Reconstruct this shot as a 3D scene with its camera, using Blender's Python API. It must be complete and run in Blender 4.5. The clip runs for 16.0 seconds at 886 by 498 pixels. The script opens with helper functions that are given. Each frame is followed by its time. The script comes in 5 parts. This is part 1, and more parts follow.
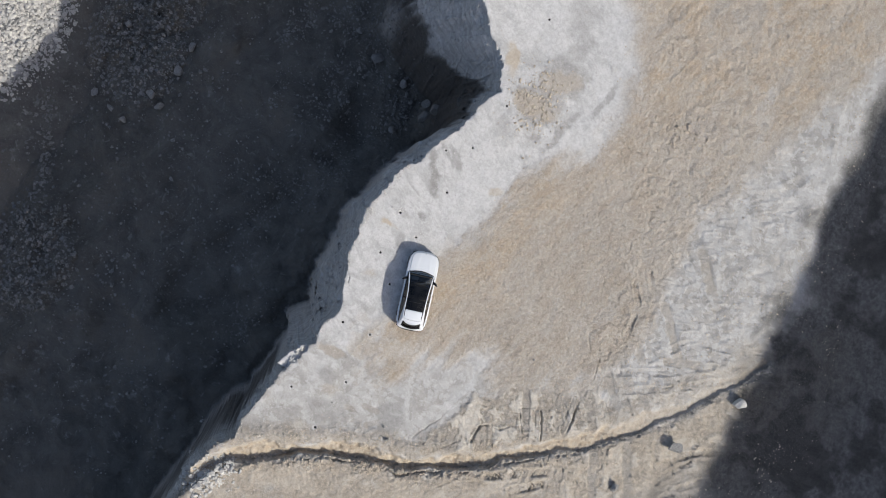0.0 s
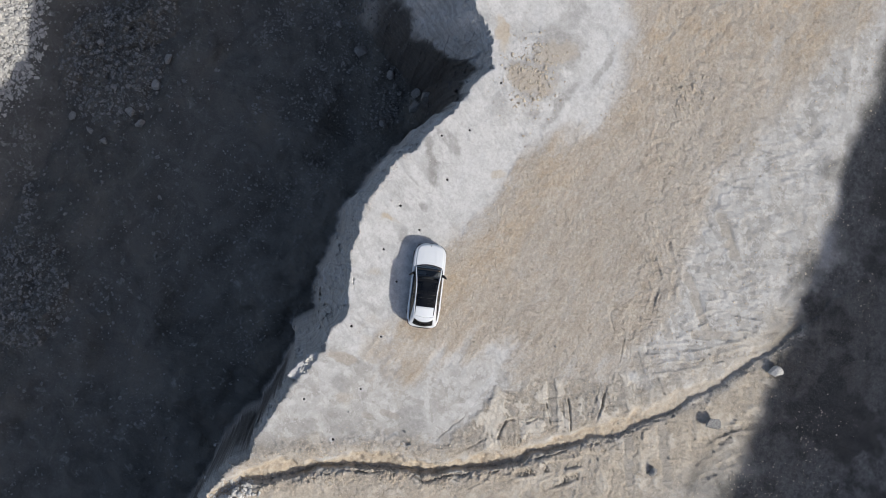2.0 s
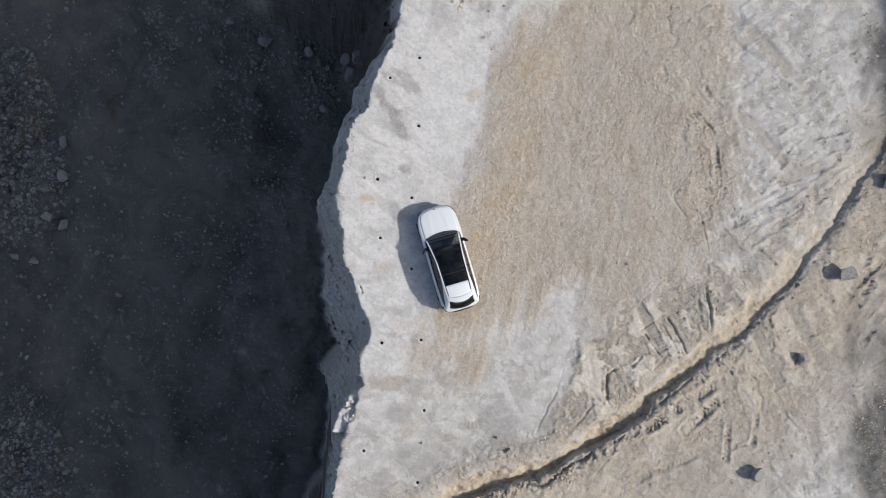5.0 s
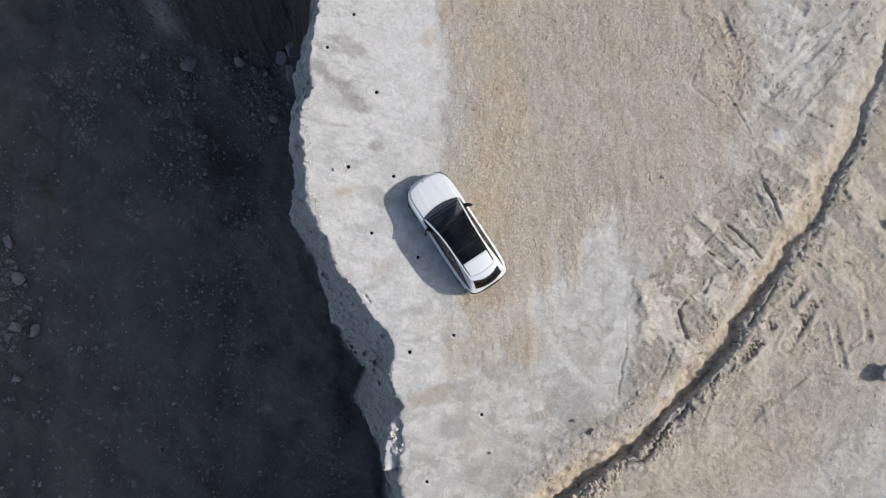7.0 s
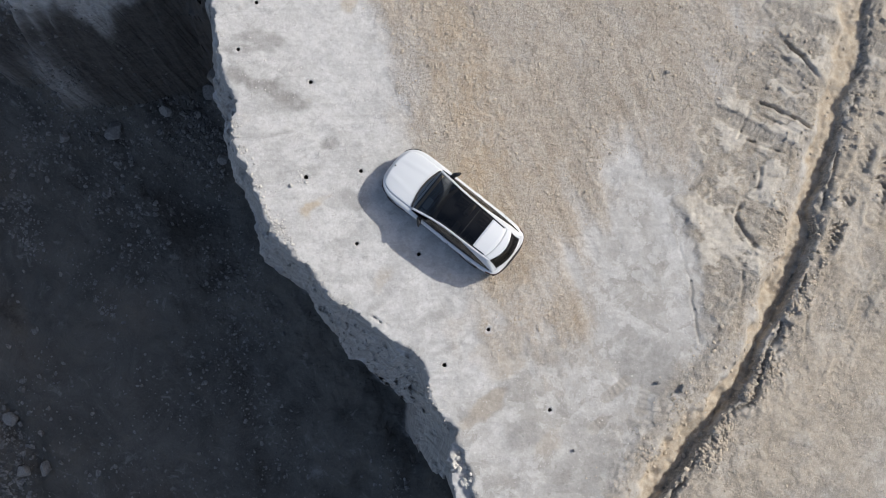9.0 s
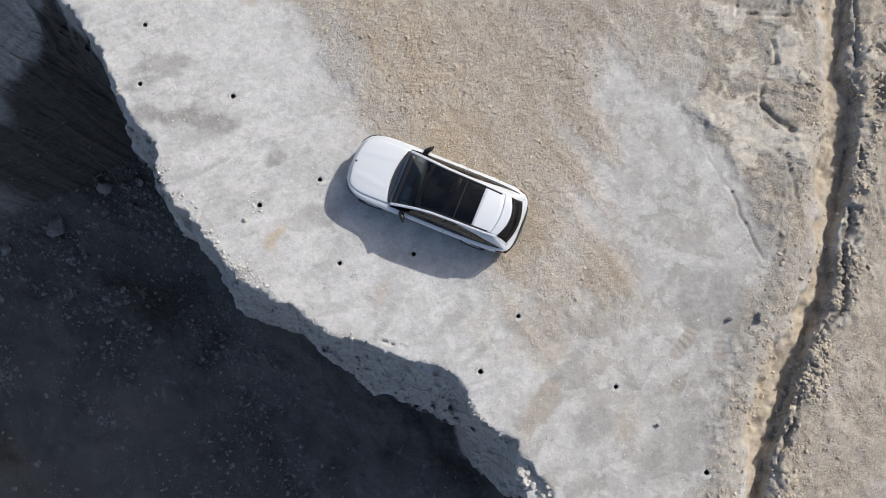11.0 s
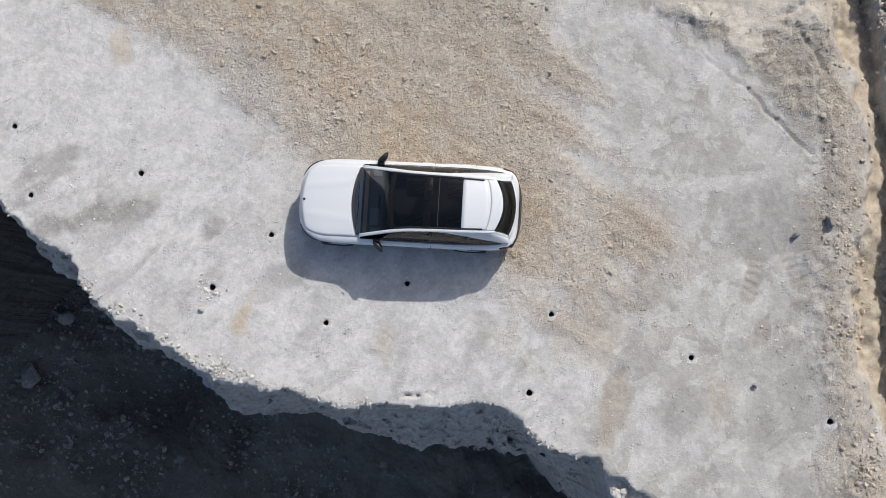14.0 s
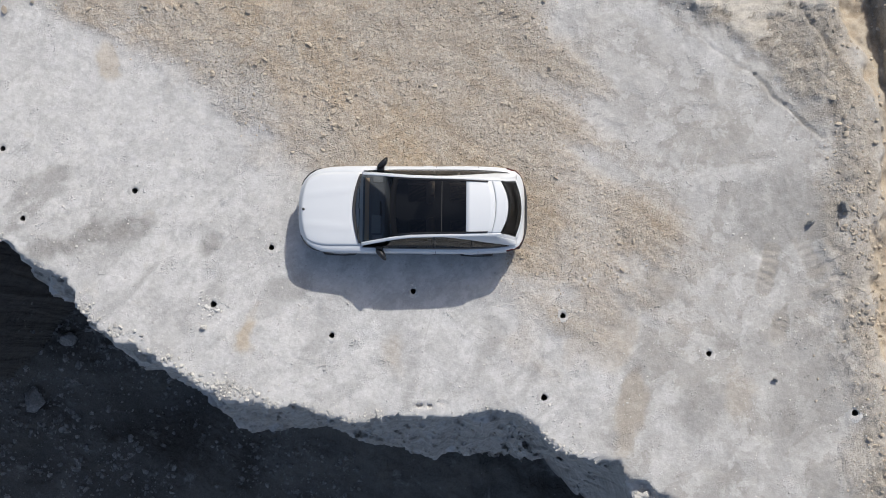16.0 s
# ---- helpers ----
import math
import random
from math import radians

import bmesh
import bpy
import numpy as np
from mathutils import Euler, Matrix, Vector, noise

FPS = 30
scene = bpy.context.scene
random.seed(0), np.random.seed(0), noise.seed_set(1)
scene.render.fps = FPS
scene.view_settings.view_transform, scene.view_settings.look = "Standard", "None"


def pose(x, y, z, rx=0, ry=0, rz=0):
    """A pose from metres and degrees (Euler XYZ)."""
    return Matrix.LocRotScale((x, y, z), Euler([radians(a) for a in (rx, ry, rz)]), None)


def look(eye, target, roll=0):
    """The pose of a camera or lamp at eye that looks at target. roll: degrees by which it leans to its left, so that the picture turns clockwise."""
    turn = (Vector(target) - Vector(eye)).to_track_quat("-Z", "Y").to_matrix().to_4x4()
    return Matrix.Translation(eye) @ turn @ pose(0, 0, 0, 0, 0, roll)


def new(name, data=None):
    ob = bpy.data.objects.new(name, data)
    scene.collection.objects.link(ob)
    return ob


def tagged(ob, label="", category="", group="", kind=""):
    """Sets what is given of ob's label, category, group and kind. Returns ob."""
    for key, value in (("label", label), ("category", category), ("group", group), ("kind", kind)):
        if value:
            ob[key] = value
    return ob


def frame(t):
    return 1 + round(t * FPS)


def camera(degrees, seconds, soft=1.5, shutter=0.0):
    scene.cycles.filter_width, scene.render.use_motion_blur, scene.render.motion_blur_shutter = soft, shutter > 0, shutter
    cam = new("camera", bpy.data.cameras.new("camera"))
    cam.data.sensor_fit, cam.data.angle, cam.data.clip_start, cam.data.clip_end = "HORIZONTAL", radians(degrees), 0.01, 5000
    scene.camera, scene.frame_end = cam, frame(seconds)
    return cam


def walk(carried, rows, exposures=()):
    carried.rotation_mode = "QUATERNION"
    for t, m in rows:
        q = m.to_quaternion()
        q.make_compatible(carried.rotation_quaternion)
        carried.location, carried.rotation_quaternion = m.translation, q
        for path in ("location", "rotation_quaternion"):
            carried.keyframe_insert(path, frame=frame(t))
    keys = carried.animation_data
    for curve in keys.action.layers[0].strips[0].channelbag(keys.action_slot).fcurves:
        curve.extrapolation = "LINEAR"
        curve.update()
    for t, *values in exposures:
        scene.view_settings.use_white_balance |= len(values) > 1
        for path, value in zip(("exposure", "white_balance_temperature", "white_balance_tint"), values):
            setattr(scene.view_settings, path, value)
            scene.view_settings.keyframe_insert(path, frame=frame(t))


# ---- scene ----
cam = camera(45.0, 16.0, soft=0.9)
PATH = [
    (0, -2.875, -5.547, 64.955, -1.005, -5.690, 102.846),
    (0.5, -2.659, -5.495, 64.708, -0.835, -5.650, 102.351),
    (1, -2.512, -5.446, 64.109, -0.662, -5.648, 101.374),
    (1.5, -2.375, -5.406, 63.097, -0.525, -5.647, 99.782),
    (2, -2.198, -5.323, 61.630, -0.339, -5.629, 97.218),
    (2.5, -2.008, -5.167, 59.803, -0.070, -5.613, 93.915),
    (3, -1.805, -5.014, 57.663, 0.186, -5.579, 90.080),
    (3.5, -1.614, -4.836, 55.428, 0.492, -5.500, 86.215),
    (4, -1.347, -4.699, 53.300, 0.792, -5.338, 81.869),
    (4.5, -1.099, -4.545, 51.078, 1.120, -5.139, 77.624),
    (5, -0.846, -4.403, 48.961, 1.456, -4.888, 73.549),
    (5.5, -0.590, -4.270, 46.925, 1.795, -4.593, 69.518),
    (6, -0.334, -4.147, 44.951, 2.131, -4.264, 65.405),
    (6.5, -0.081, -4.031, 43.016, 2.458, -3.910, 61.084),
    (7, 0.111, -3.929, 41.047, 2.763, -3.569, 56.572),
    (7.5, 0.351, -3.800, 39.302, 3.051, -3.114, 52.128),
    (8, 0.513, -3.675, 37.533, 3.325, -2.636, 47.580),
    (8.5, 0.636, -3.557, 35.849, 3.549, -2.178, 43.131),
    (9, 0.713, -3.464, 34.268, 3.755, -1.713, 38.552),
    (9.5, 0.778, -3.413, 32.759, 3.962, -1.293, 34.157),
    (10, 0.865, -3.417, 31.364, 4.189, -0.926, 29.971),
    (10.5, 0.961, -3.435, 30.068, 4.396, -0.578, 25.922),
    (11, 1.053, -3.421, 28.859, 4.543, -0.212, 21.937),
    (11.5, 1.128, -3.331, 27.722, 4.588, 0.206, 17.943),
    (12, 1.172, -3.200, 26.663, 4.602, 0.632, 14.147),
    (12.5, 1.228, -3.069, 25.775, 4.587, 1.027, 10.746),
    (13, 1.261, -2.957, 24.948, 4.650, 1.373, 7.684),
    (13.5, 1.281, -2.851, 24.353, 4.661, 1.663, 5.241),
    (14, 1.259, -2.762, 23.884, 4.670, 1.869, 3.331),
    (14.5, 1.243, -2.707, 23.590, 4.668, 2.019, 2.102),
    (15, 1.215, -2.666, 23.399, 4.651, 2.109, 1.339),
    (15.5, 1.196, -2.628, 23.299, 4.603, 2.181, 0.899),
    (16, 1.163, -2.590, 23.236, 4.540, 2.197, 0.639),
]
walk(cam, [(t, pose(x, y, z, rx, ry, rz)) for t, x, y, z, rx, ry, rz in PATH])


# ---- light ----
SUN = Vector((0.55, 0.96, 1.0)).normalized()
world = bpy.data.worlds.new("world")
scene.world = world
world.use_nodes = True
wn = world.node_tree
sky = wn.nodes.new("ShaderNodeTexSky")
sky.sky_type, sky.sun_disc = "NISHITA", False
sky.dust_density, sky.ozone_density, sky.air_density = 2.6, 0.5, 0.85
sky.sun_elevation = math.asin(SUN.z)
sky.sun_rotation = math.atan2(SUN.x, SUN.y)
wn.links.new(sky.outputs[0], wn.nodes["Background"].inputs[0])
wn.nodes["Background"].inputs[1].default_value = 0.158
sun = new("sun", bpy.data.lights.new("sun", "SUN"))
sun.data.energy, sun.data.angle, sun.data.color = 3.95, radians(0.53), (1.0, 0.96, 0.895)
sun.matrix_world = look(SUN * 100, (0, 0, 0))

# ---- noise on arrays ----
def lattice(ix, iy, seed):
    h = (ix.astype(np.int64) * 374761393 + iy.astype(np.int64) * 668265263 + seed * 974634541) & 0xFFFFFFFF
    h = ((h ^ (h >> 13)) * 1274126177) & 0xFFFFFFFF
    return ((h ^ (h >> 16)) & 0xFFFF) / 65535.0


def value(x, y, seed=0):
    ix, iy = np.floor(x), np.floor(y)
    fx, fy = x - ix, y - iy
    fx, fy = fx * fx * fx * (fx * (fx * 6 - 15) + 10), fy * fy * fy * (fy * (fy * 6 - 15) + 10)
    ix, iy = ix.astype(np.int64), iy.astype(np.int64)
    a, b = lattice(ix, iy, seed), lattice(ix + 1, iy, seed)
    c, d = lattice(ix, iy + 1, seed), lattice(ix + 1, iy + 1, seed)
    return (a + (b - a) * fx) * (1 - fy) + (c + (d - c) * fx) * fy


def fbm(x, y, size, octaves=4, seed=0, gain=0.5):
    """Fractal noise of that feature size in metres, about -1 to 1."""
    out, amp, total = np.zeros_like(x), 1.0, 0.0
    for n in range(octaves):
        c, s = math.cos(n * 1.3 + seed), math.sin(n * 1.3 + seed)
        out += amp * (2 * value((c * x - s * y) / size + 17.3 * n, (s * x + c * y) / size - 9.1 * n, seed + n * 31) - 1)
        total += amp
        amp *= gain
        size /= 2.05
    return out / total * 1.6


def cells(x, y, size, seed=0):
    """Distance to the nearest of scattered points, and a random value for each cell."""
    x, y = x / size, y / size
    ix, iy = np.floor(x).astype(np.int64), np.floor(y).astype(np.int64)
    best, mark = np.full_like(x, 9.0), np.zeros_like(x)
    for a in (-1, 0, 1):
        for b in (-1, 0, 1):
            px = ix + a + lattice(ix + a, iy + b, seed)
            py = iy + b + lattice(ix + a, iy + b, seed + 7)
            d = np.hypot(x - px, y - py)
            near = d < best
            best = np.where(near, d, best)
            mark = np.where(near, lattice(ix + a, iy + b, seed + 13), mark)
    return best, mark


def smooth(a, b, v):
    u = np.clip((v - a) / (b - a), 0, 1)
    return u * u * (3 - 2 * u)


def along(line, x, y):
    """Distance from a polyline, the length along it of the nearest point, and the side (positive to its left)."""
    best, run, side, start = np.full_like(x, 1e9), np.zeros_like(x), np.zeros_like(x), 0.0
    for (ax, ay), (bx, by) in zip(line[:-1], line[1:]):
        ux, uy = bx - ax, by - ay
        size = math.hypot(ux, uy)
        u = np.clip(((x - ax) * ux + (y - ay) * uy) / size**2, 0, 1)
        d = np.hypot(x - ax - u * ux, y - ay - u * uy)
        near = d < best
        best = np.where(near, d, best)
        run = np.where(near, start + u * size, run)
        side = np.where(near, np.sign(ux * (y - ay) - uy * (x - ax)), side)
        start += size
    return best, run, side


def box_of(line, x, y, margin):
    """Indices of the points near a polyline."""
    lx, ly = [q[0] for q in line], [q[1] for q in line]
    return np.flatnonzero((x > min(lx) - margin) & (x < max(lx) + margin) & (y > min(ly) - margin) & (y < max(ly) + margin))


def within(outline, x, y):
    """Signed distance to a closed outline, positive inside."""
    closed = list(outline) + [outline[0]]
    d = along(closed, x, y)[0]
    inside = np.zeros(x.shape, bool)
    for (ax, ay), (bx, by) in zip(closed[:-1], closed[1:]):
        if ay != by:
            inside ^= ((ay > y) != (by > y)) & (x < (bx - ax) * (y - ay) / (by - ay) + ax)
    return np.where(inside, d, -d)


def streaks(x, y, degrees_, long, wide, seed, octaves=3):
    a = radians(degrees_)
    u, v = x * math.cos(a) + y * math.sin(a), -x * math.sin(a) + y * math.cos(a)
    v = v + 0.15 * wide * fbm(x, y, long * 0.7, 2, seed + 5)
    return fbm(u / long, v / wide, 1.0, octaves, seed)


# ---- plan of the quarry ----
RIM = [(-90, -14), (-40, -6), (-26, -2.2), (-21, -0.7), (-18.6, 0.14), (-16.7, 0.93), (-15.0, 2.1), (-13.4, 2.2), (-12.3, 1.3), (-10.7, 0.6),
       (-9.05, -1.18), (-8.15, -1.58), (-7.86, -2.2), (-7.0, -2.8), (-6.3, -3.03), (-5.35, -3.62), (-4.45, -4.1), (-3.4, -4.22), (-2.7, -4.24),
       (-1.95, -4.55), (-0.95, -4.42), (0.5, -4.34), (1.6, -4.34), (2.2, -4.55), (2.75, -5.1), (3.9, -5.32), (4.6, -5.75), (5.9, -6.7),
       (7.4, -7.55), (9.4, -8.5), (10.6, -8.8), (11.4, -9.9), (12.8, -10.8), (14.9, -11.4), (19, -12.8), (27, -16), (60, -27), (120, -40)]
# width of the sloping upper face and how deep it goes before the sheer drop, by x
FACE_X = [-60, -19, -16, -14, -12, -10.2, -9, -7, -5.8, -4.4, -3, -1.5, -0.3, 0.8, 1.8, 2.4, 2.9, 3.3, 3.9, 4.6, 5.2, 6.5, 10, 13, 20, 60]
FACE_W = [3.5, 3.4, 2.6, 1.5, 0.65, 0.62, 0.62, 0.6, 0.7, 0.85, 0.78, 1.0, 1.65, 1.75, 1.45, 1.1, 0.8, 1.5, 1.75, 1.05, 0.55, 0.38, 0.3, 0.35, 0.8, 2]
FACE_Z = [7, 7, 7, 6.5, 5, 2.6, 2.3, 2.3, 2.5, 3.2, 4.4, 5.4, 6.8, 7.2, 6.6, 6.0, 6.0, 9.0, 9.0, 6.0, 4.0, 2.0, 1.8, 1.8, 4, 8]
FACE_LOW = [1.5, 1.5, 1.2, 0.8, 0.3, 0.2, 0.2, 0.2, 0.2, 0.2, 0.25, 0.25, 0.3, 0.3, 0.3, 0.3, 0.3, 0.3, 0.3, 0.25, 0.2, 0.2, 0.2, 0.2, 0.4, 1]
GULLY = [(14.6, -11.9), (12.9, -10.2), (11.6, -8.8), (11.25, -7.2), (10.7, -5.0), (10.15, -3.05), (10.08, -0.8), (10.05, 1.9), (9.62, 4.3), (9.2, 5.9), (8.22, 8.1),
         (6.95, 11.15), (5.5, 14.0), (3.4, 17.5), (1.1, 20.6), (-0.6, 22.4)]
TAN = [(-16.9, 10.6), (-13.9, 10.1), (-12.2, 9.6), (-10.4, 9.0), (-10.0, 7.2), (-9.1, 4.9), (-8.0, 4.5), (-7.2, 4.1), (-6.5, 3.7), (-5.4, 3.35), (-4.6, 2.4), (-3.6, 1.5), (-2.7, 1.1), (0, -0.2), (2.3, -1.5), (4.2, -1.6),
       (5.0, -0.5), (3.2, 1.0), (2.4, 3.5), (2.4, 5.8), (4.8, 6.5), (4.2, 10), (2.0, 13), (-3, 15), (-9, 16.5), (-14, 20), (-22, 26), (-45, 28), (-45, 12), (-22, 8.6)]
MUD = [(5.2, 5.0), (7.8, 3.0), (9.2, 2.5), (8.6, 5.4), (7.4, 8.2), (6.3, 11), (4.7, 14), (3.4, 12.5), (4.2, 9.5), (4.0, 7.5)]
HOLES = [(-6.61, 0.49, .065), (-9.09, -0.15, .06), (-3.52, -0.75, .06), (-4.77, -2.01, .07), (-2.15, -2.66, .06), (-0.39, -1.68, .06), (2.86, -2.18, .06),
         (2.46, -3.94, .07), (5.98, -2.96, .06), (9.02, -4.17, .07), (6.91, -6.1, .06), (-9.62, 1.42, .06), (-18.4, 4.3, .06), (-12.6, 2.9, .06)]
FLOOR = -29.6


def patches(x, y):
    """Dust and stains with a shape of their own, as oval marks: x, y, half length, half width, turn in degrees, strength."""
    out = {}
    for key, marks in (("dust", DUST_NEAR + DUST_LANE + DUST_FAR + DUST_WEST), ("stain", STAINS), ("scuff", SCUFFS_FAR + SCUFFS_WEST + SCUFFS_EAST)):
        total = np.zeros_like(x)
        for cx, cy, ax, ay, turn, much in marks:
            c, s = math.cos(radians(turn)), math.sin(radians(turn))
            u, v = ((x - cx) * c + (y - cy) * s) / ax, (-(x - cx) * s + (y - cy) * c) / ay
            total = np.maximum(total, much * smooth(1.25, 0.55, np.hypot(u, v) + 0.38 * fbm(x, y, 0.7, 4, 91)))
        out[key] = total
    return out


DUST_NEAR = [(-6.2, 1.9, 2.2, 1.2, 20, 0.8), (-3.8, 0.3, 1.4, 0.7, 10, 0.6), (-1.0, -3.4, 1.6, 0.5, 10, 0.5), (3.4, -3.4, 0.35, 1.0, -15, 0.7), (5.2, -4.4, 0.4, 1.3, -12, 0.6), (9.0, -5.2, 0.8, 0.4, 30, 0.5),
             (6.0, -5.0, 0.5, 1.0, -8, 0.5), (-8.3, 3.2, 1.5, 0.8, 28, 0.9), (-3.9, 2.2, 1.0, 0.35, -40, 0.8)]
DUST_LANE = [(5.6, 3.7, 2.3, 0.34, -42, 0.7), (4.6, 1.6, 2.0, 0.35, -40, 0.4), (7.0, 2.4, 1.2, 0.3, -40, 0.75), (4.6, 4.3, 0.9, 0.3, -40, 0.7), (3.0, 5.1, 1.5, 0.35, -32, 0.4), (6.3, 3.9, 0.6, 0.3, -30, 0.55), (3.0, 2.6, 1.4, 0.25, -38, 0.35)]
DUST_FAR = [(1.6, 14.9, 1.6, 0.8, 40, 0.55), (3.9, 12.75, 1.3, 0.45, 18, 0.6), (-1.3, 11.8, 0.9, 0.5, -30, 0.45), (5.2, 11.0, 0.9, 0.3, -10, 0.5), (6.1, 9.3, 0.9, 0.4, 10, 0.4), (0.6, 18.8, 1.0, 1.6, 10, 0.5),
            (10.2, 8.0, 0.5, 1.6, 15, 0.35), (-2.1, 21.3, 0.9, 0.7, 0, 0.5), (-9.4, 21.5, 1.4, 1.2, 10, 0.4), (-16.4, 19.0, 2.6, 0.6, 0, 0.5)]
DUST_WEST = [(-10.8, 6.0, 2.4, 0.5, 150, 0.9), (-13.6, 7.7, 3.2, 0.55, 152, 0.95), (-15.6, 9.2, 2.6, 0.55, 160, 0.9), (-18.6, 8.7, 2.0, 0.9, 172, 0.9), (-11.5, 8.6, 1.2, 0.6, 170, 0.7), (-18.1, 4.4, 2.6, 1.8, 20, 0.6), (-10.5, 22.5, 4.5, 0.9, -14, 0.3)]
STAINS = [(-4.0, -2.6, 0.52, 0.26, 68, 0.85), (4.35, -4.2, 0.26, 1.15, -8, 0.4), (-0.8, -2.9, 0.35, 0.5, 10, 0.35), (3.9, -2.6, 0.8, 0.6, 20, 0.35), (-15.4, 2.7, 0.9, 0.5, 20, 0.8),
          (-12.9, 4.4, 1.5, 0.8, 80, 0.55), (-7.3, 3.4, 0.25, 0.5, 8, 0.55), (6.6, -3.8, 0.4, 0.6, 0, 0.3), (-14.9, 6.0, 1.2, 0.6, 110, 0.45)]
# damp grey scuffs on the pale ground
SCUFFS_FAR = [(-12.9, 4.6, 1.7, 1.5, 20, 0.8), (-15.2, 6.2, 1.2, 1.3, 10, 0.8), (-11.2, 3.2, 1.0, 0.7, 40, 0.5), (-17.0, 6.6, 1.6, 0.6, 160, 0.5), (-19.2, 6.4, 1.5, 1.0, 10, 0.4), (-12.0, 6.6, 1.8, 0.35, 150, 0.8), (-15.6, 3.6, 1.0, 0.9, 0, 0.4),
              (-14.2, 8.8, 1.8, 0.25, 155, 0.7)]
SCUFFS_WEST = [(-7.9, -0.6, 1.4, 0.32, 20, 1.0), (-6.8, -0.3, 0.7, 0.35, 10, 1.0), (-4.9, -0.65, 0.4, 0.3, 40, 0.8), (-8.8, 0.6, 1.0, 0.25, 33, 0.7), (-9.0, 0.0, 0.9, 0.2, 33, 0.7), (-6.4, -1.5, 0.7, 0.12, 50, 0.5),
               (-5.4, -2.2, 0.5, 0.10, 62, 0.5), (-3.1, -1.6, 0.5, 0.3, 0, 0.6), (-4.7, -1.6, 0.2, 0.6, -30, 0.4)]
SCUFFS_EAST = [(4.45, -3.7, 0.28, 1.1, -6, 0.9), (5.8, -4.1, 0.55, 0.7, 0, 0.7), (8.0, -3.7, 0.8, 1.4, 0, 0.6), (3.7, -2.1, 0.7, 0.8, 20, 0.7), (-0.4, -3.4, 0.15, 0.8, -12, 0.4), (1.2, -2.9, 0.3, 0.9, -15, 0.5),
               (2.2, -3.2, 0.14, 0.9, -20, 0.5), (7.6, 0.1, 1.0, 0.8, 0, 0.8), (4.5, -1.8, 1.0, 0.5, 10, 0.6), (8.5, -5.7, 0.6, 0.5, 0, 0.5), (7.0, -3.0, 0.4, 0.4, 0, 0.5)]


def ground_height(x, y):
    """Height of the land and its surface kinds at points of the plan."""
    wx = x + 0.10 * fbm(x, y, 0.9, 3, 3) + 0.075 * fbm(x, y, 0.24, 3, 4, 0.65)
    wy = y + 0.10 * fbm(x, y, 0.9, 3, 5) + 0.075 * fbm(x, y, 0.24, 3, 6, 0.65)
    near = (y < 12) & (y > -60) & (np.abs(x) < 130)
    d, run = np.full_like(x, 50.0), np.zeros_like(x)
    rim_y = np.interp(x, [p[0] for p in RIM], [p[1] for p in RIM])
    dd, rr, ss = along(RIM, wx[near], wy[near])
    d[near], run[near] = dd * -ss, rr
    d[~near] = np.where(y[~near] > rim_y[~near], -50.0, 60.0)
    # gentle lie of the plateau
    z = 0.10 * fbm(x, y, 7.0, 3, 11) * smooth(2, 9, np.hypot(x, y)) + 0.012 * fbm(x, y, 0.9, 3, 12)
    tan_in = within(TAN, wx, wy)
    tan = smooth(-0.6 - 0.5 * smooth(-7, -12, x), 0.4 + 0.5 * smooth(-7, -12, x), tan_in / (1 + 1.6 * smooth(-1, 3, x)) + 0.35 * fbm(x, y, 1.3, 4, 21) + 0.3 * streaks(x, y, 150, 2.2, 0.5, 23))
    mud = smooth(-0.3, 0.3, within(MUD, wx, wy) + 0.3 * fbm(x, y, 0.8, 3, 22))
    gd, grun, gside = along(GULLY, x + 0.18 * fbm(x, y, 1.6, 2, 24), y + 0.18 * fbm(x, y, 1.6, 2, 25))
    east = gd * -gside                       # positive beyond the gully
    beyond = smooth(0.2, 0.8, east) * (grun < 43)
    rough = np.clip(0.25 + 0.75 * tan + 0.6 * beyond, 0, 1)
    z += rough * (0.010 * fbm(x, y, 0.22, 3, 13) + 0.004 * streaks(x, y, 153, 2.4, 0.2, 14))
    z += (1 - tan) * 0.010 * streaks(x, y, 38, 2.2, 0.25, 15)
    # heaps and clods along the gully
    shallow = 1 - smooth(18, 27, grun) * 0.62
    bank = np.exp(-((east + 1.1) / 0.5) ** 2) + 0.8 * np.exp(-((east - 0.75) / 0.45) ** 2)
    z += bank * shallow * (0.03 + 0.07 * np.abs(fbm(x, y, 0.3, 4, 26, 0.65)))
    wide = 0.36 * (1 - 0.35 * smooth(24, 34, grun)) + 0.12 * fbm(grun, grun * 0 + 3.0, 2.5, 2, 27)
    wall = wide + 0.10 * fbm(x, y, 0.7, 4, 28, 0.55)
    cut = (0.72 * smooth(-wide - 0.26, -wide + 0.14, east + 0.12 * fbm(x, y, 0.5, 3, 31)) + 0.28 * smooth(-0.1, wall, east)) * (1 - smooth(wall - 0.01, wall + 0.09, east))
    z -= cut * shallow * (0.56 + 0.12 * fbm(x, y, 1.2, 2, 29) + 0.10 * fbm(x, y, 0.3, 3, 30))
    z += beyond * 0.08 * (1 - smooth(0.5, 5, east))
    z += np.exp(-((east - 0.55) / 0.35) ** 2) * shallow * 0.05 * fbm(x, y, 0.22, 3, 45)
    # clods beyond it
    clod, _ = cells(x, y, 0.35, 41)
    z += (np.exp(-((east - 0.9) / 0.6) ** 2) + 0.6 * np.exp(-((east + 1.3) / 0.5) ** 2)) * shallow * (0.05 * np.clip(0.6 - clod, 0, 1) + 0.05 * np.abs(fbm(x, y, 0.3, 3, 42)))
    gap, _ = cells(x + 0.06 * fbm(x, y, 0.2, 2, 49), y, 0.24, 50)
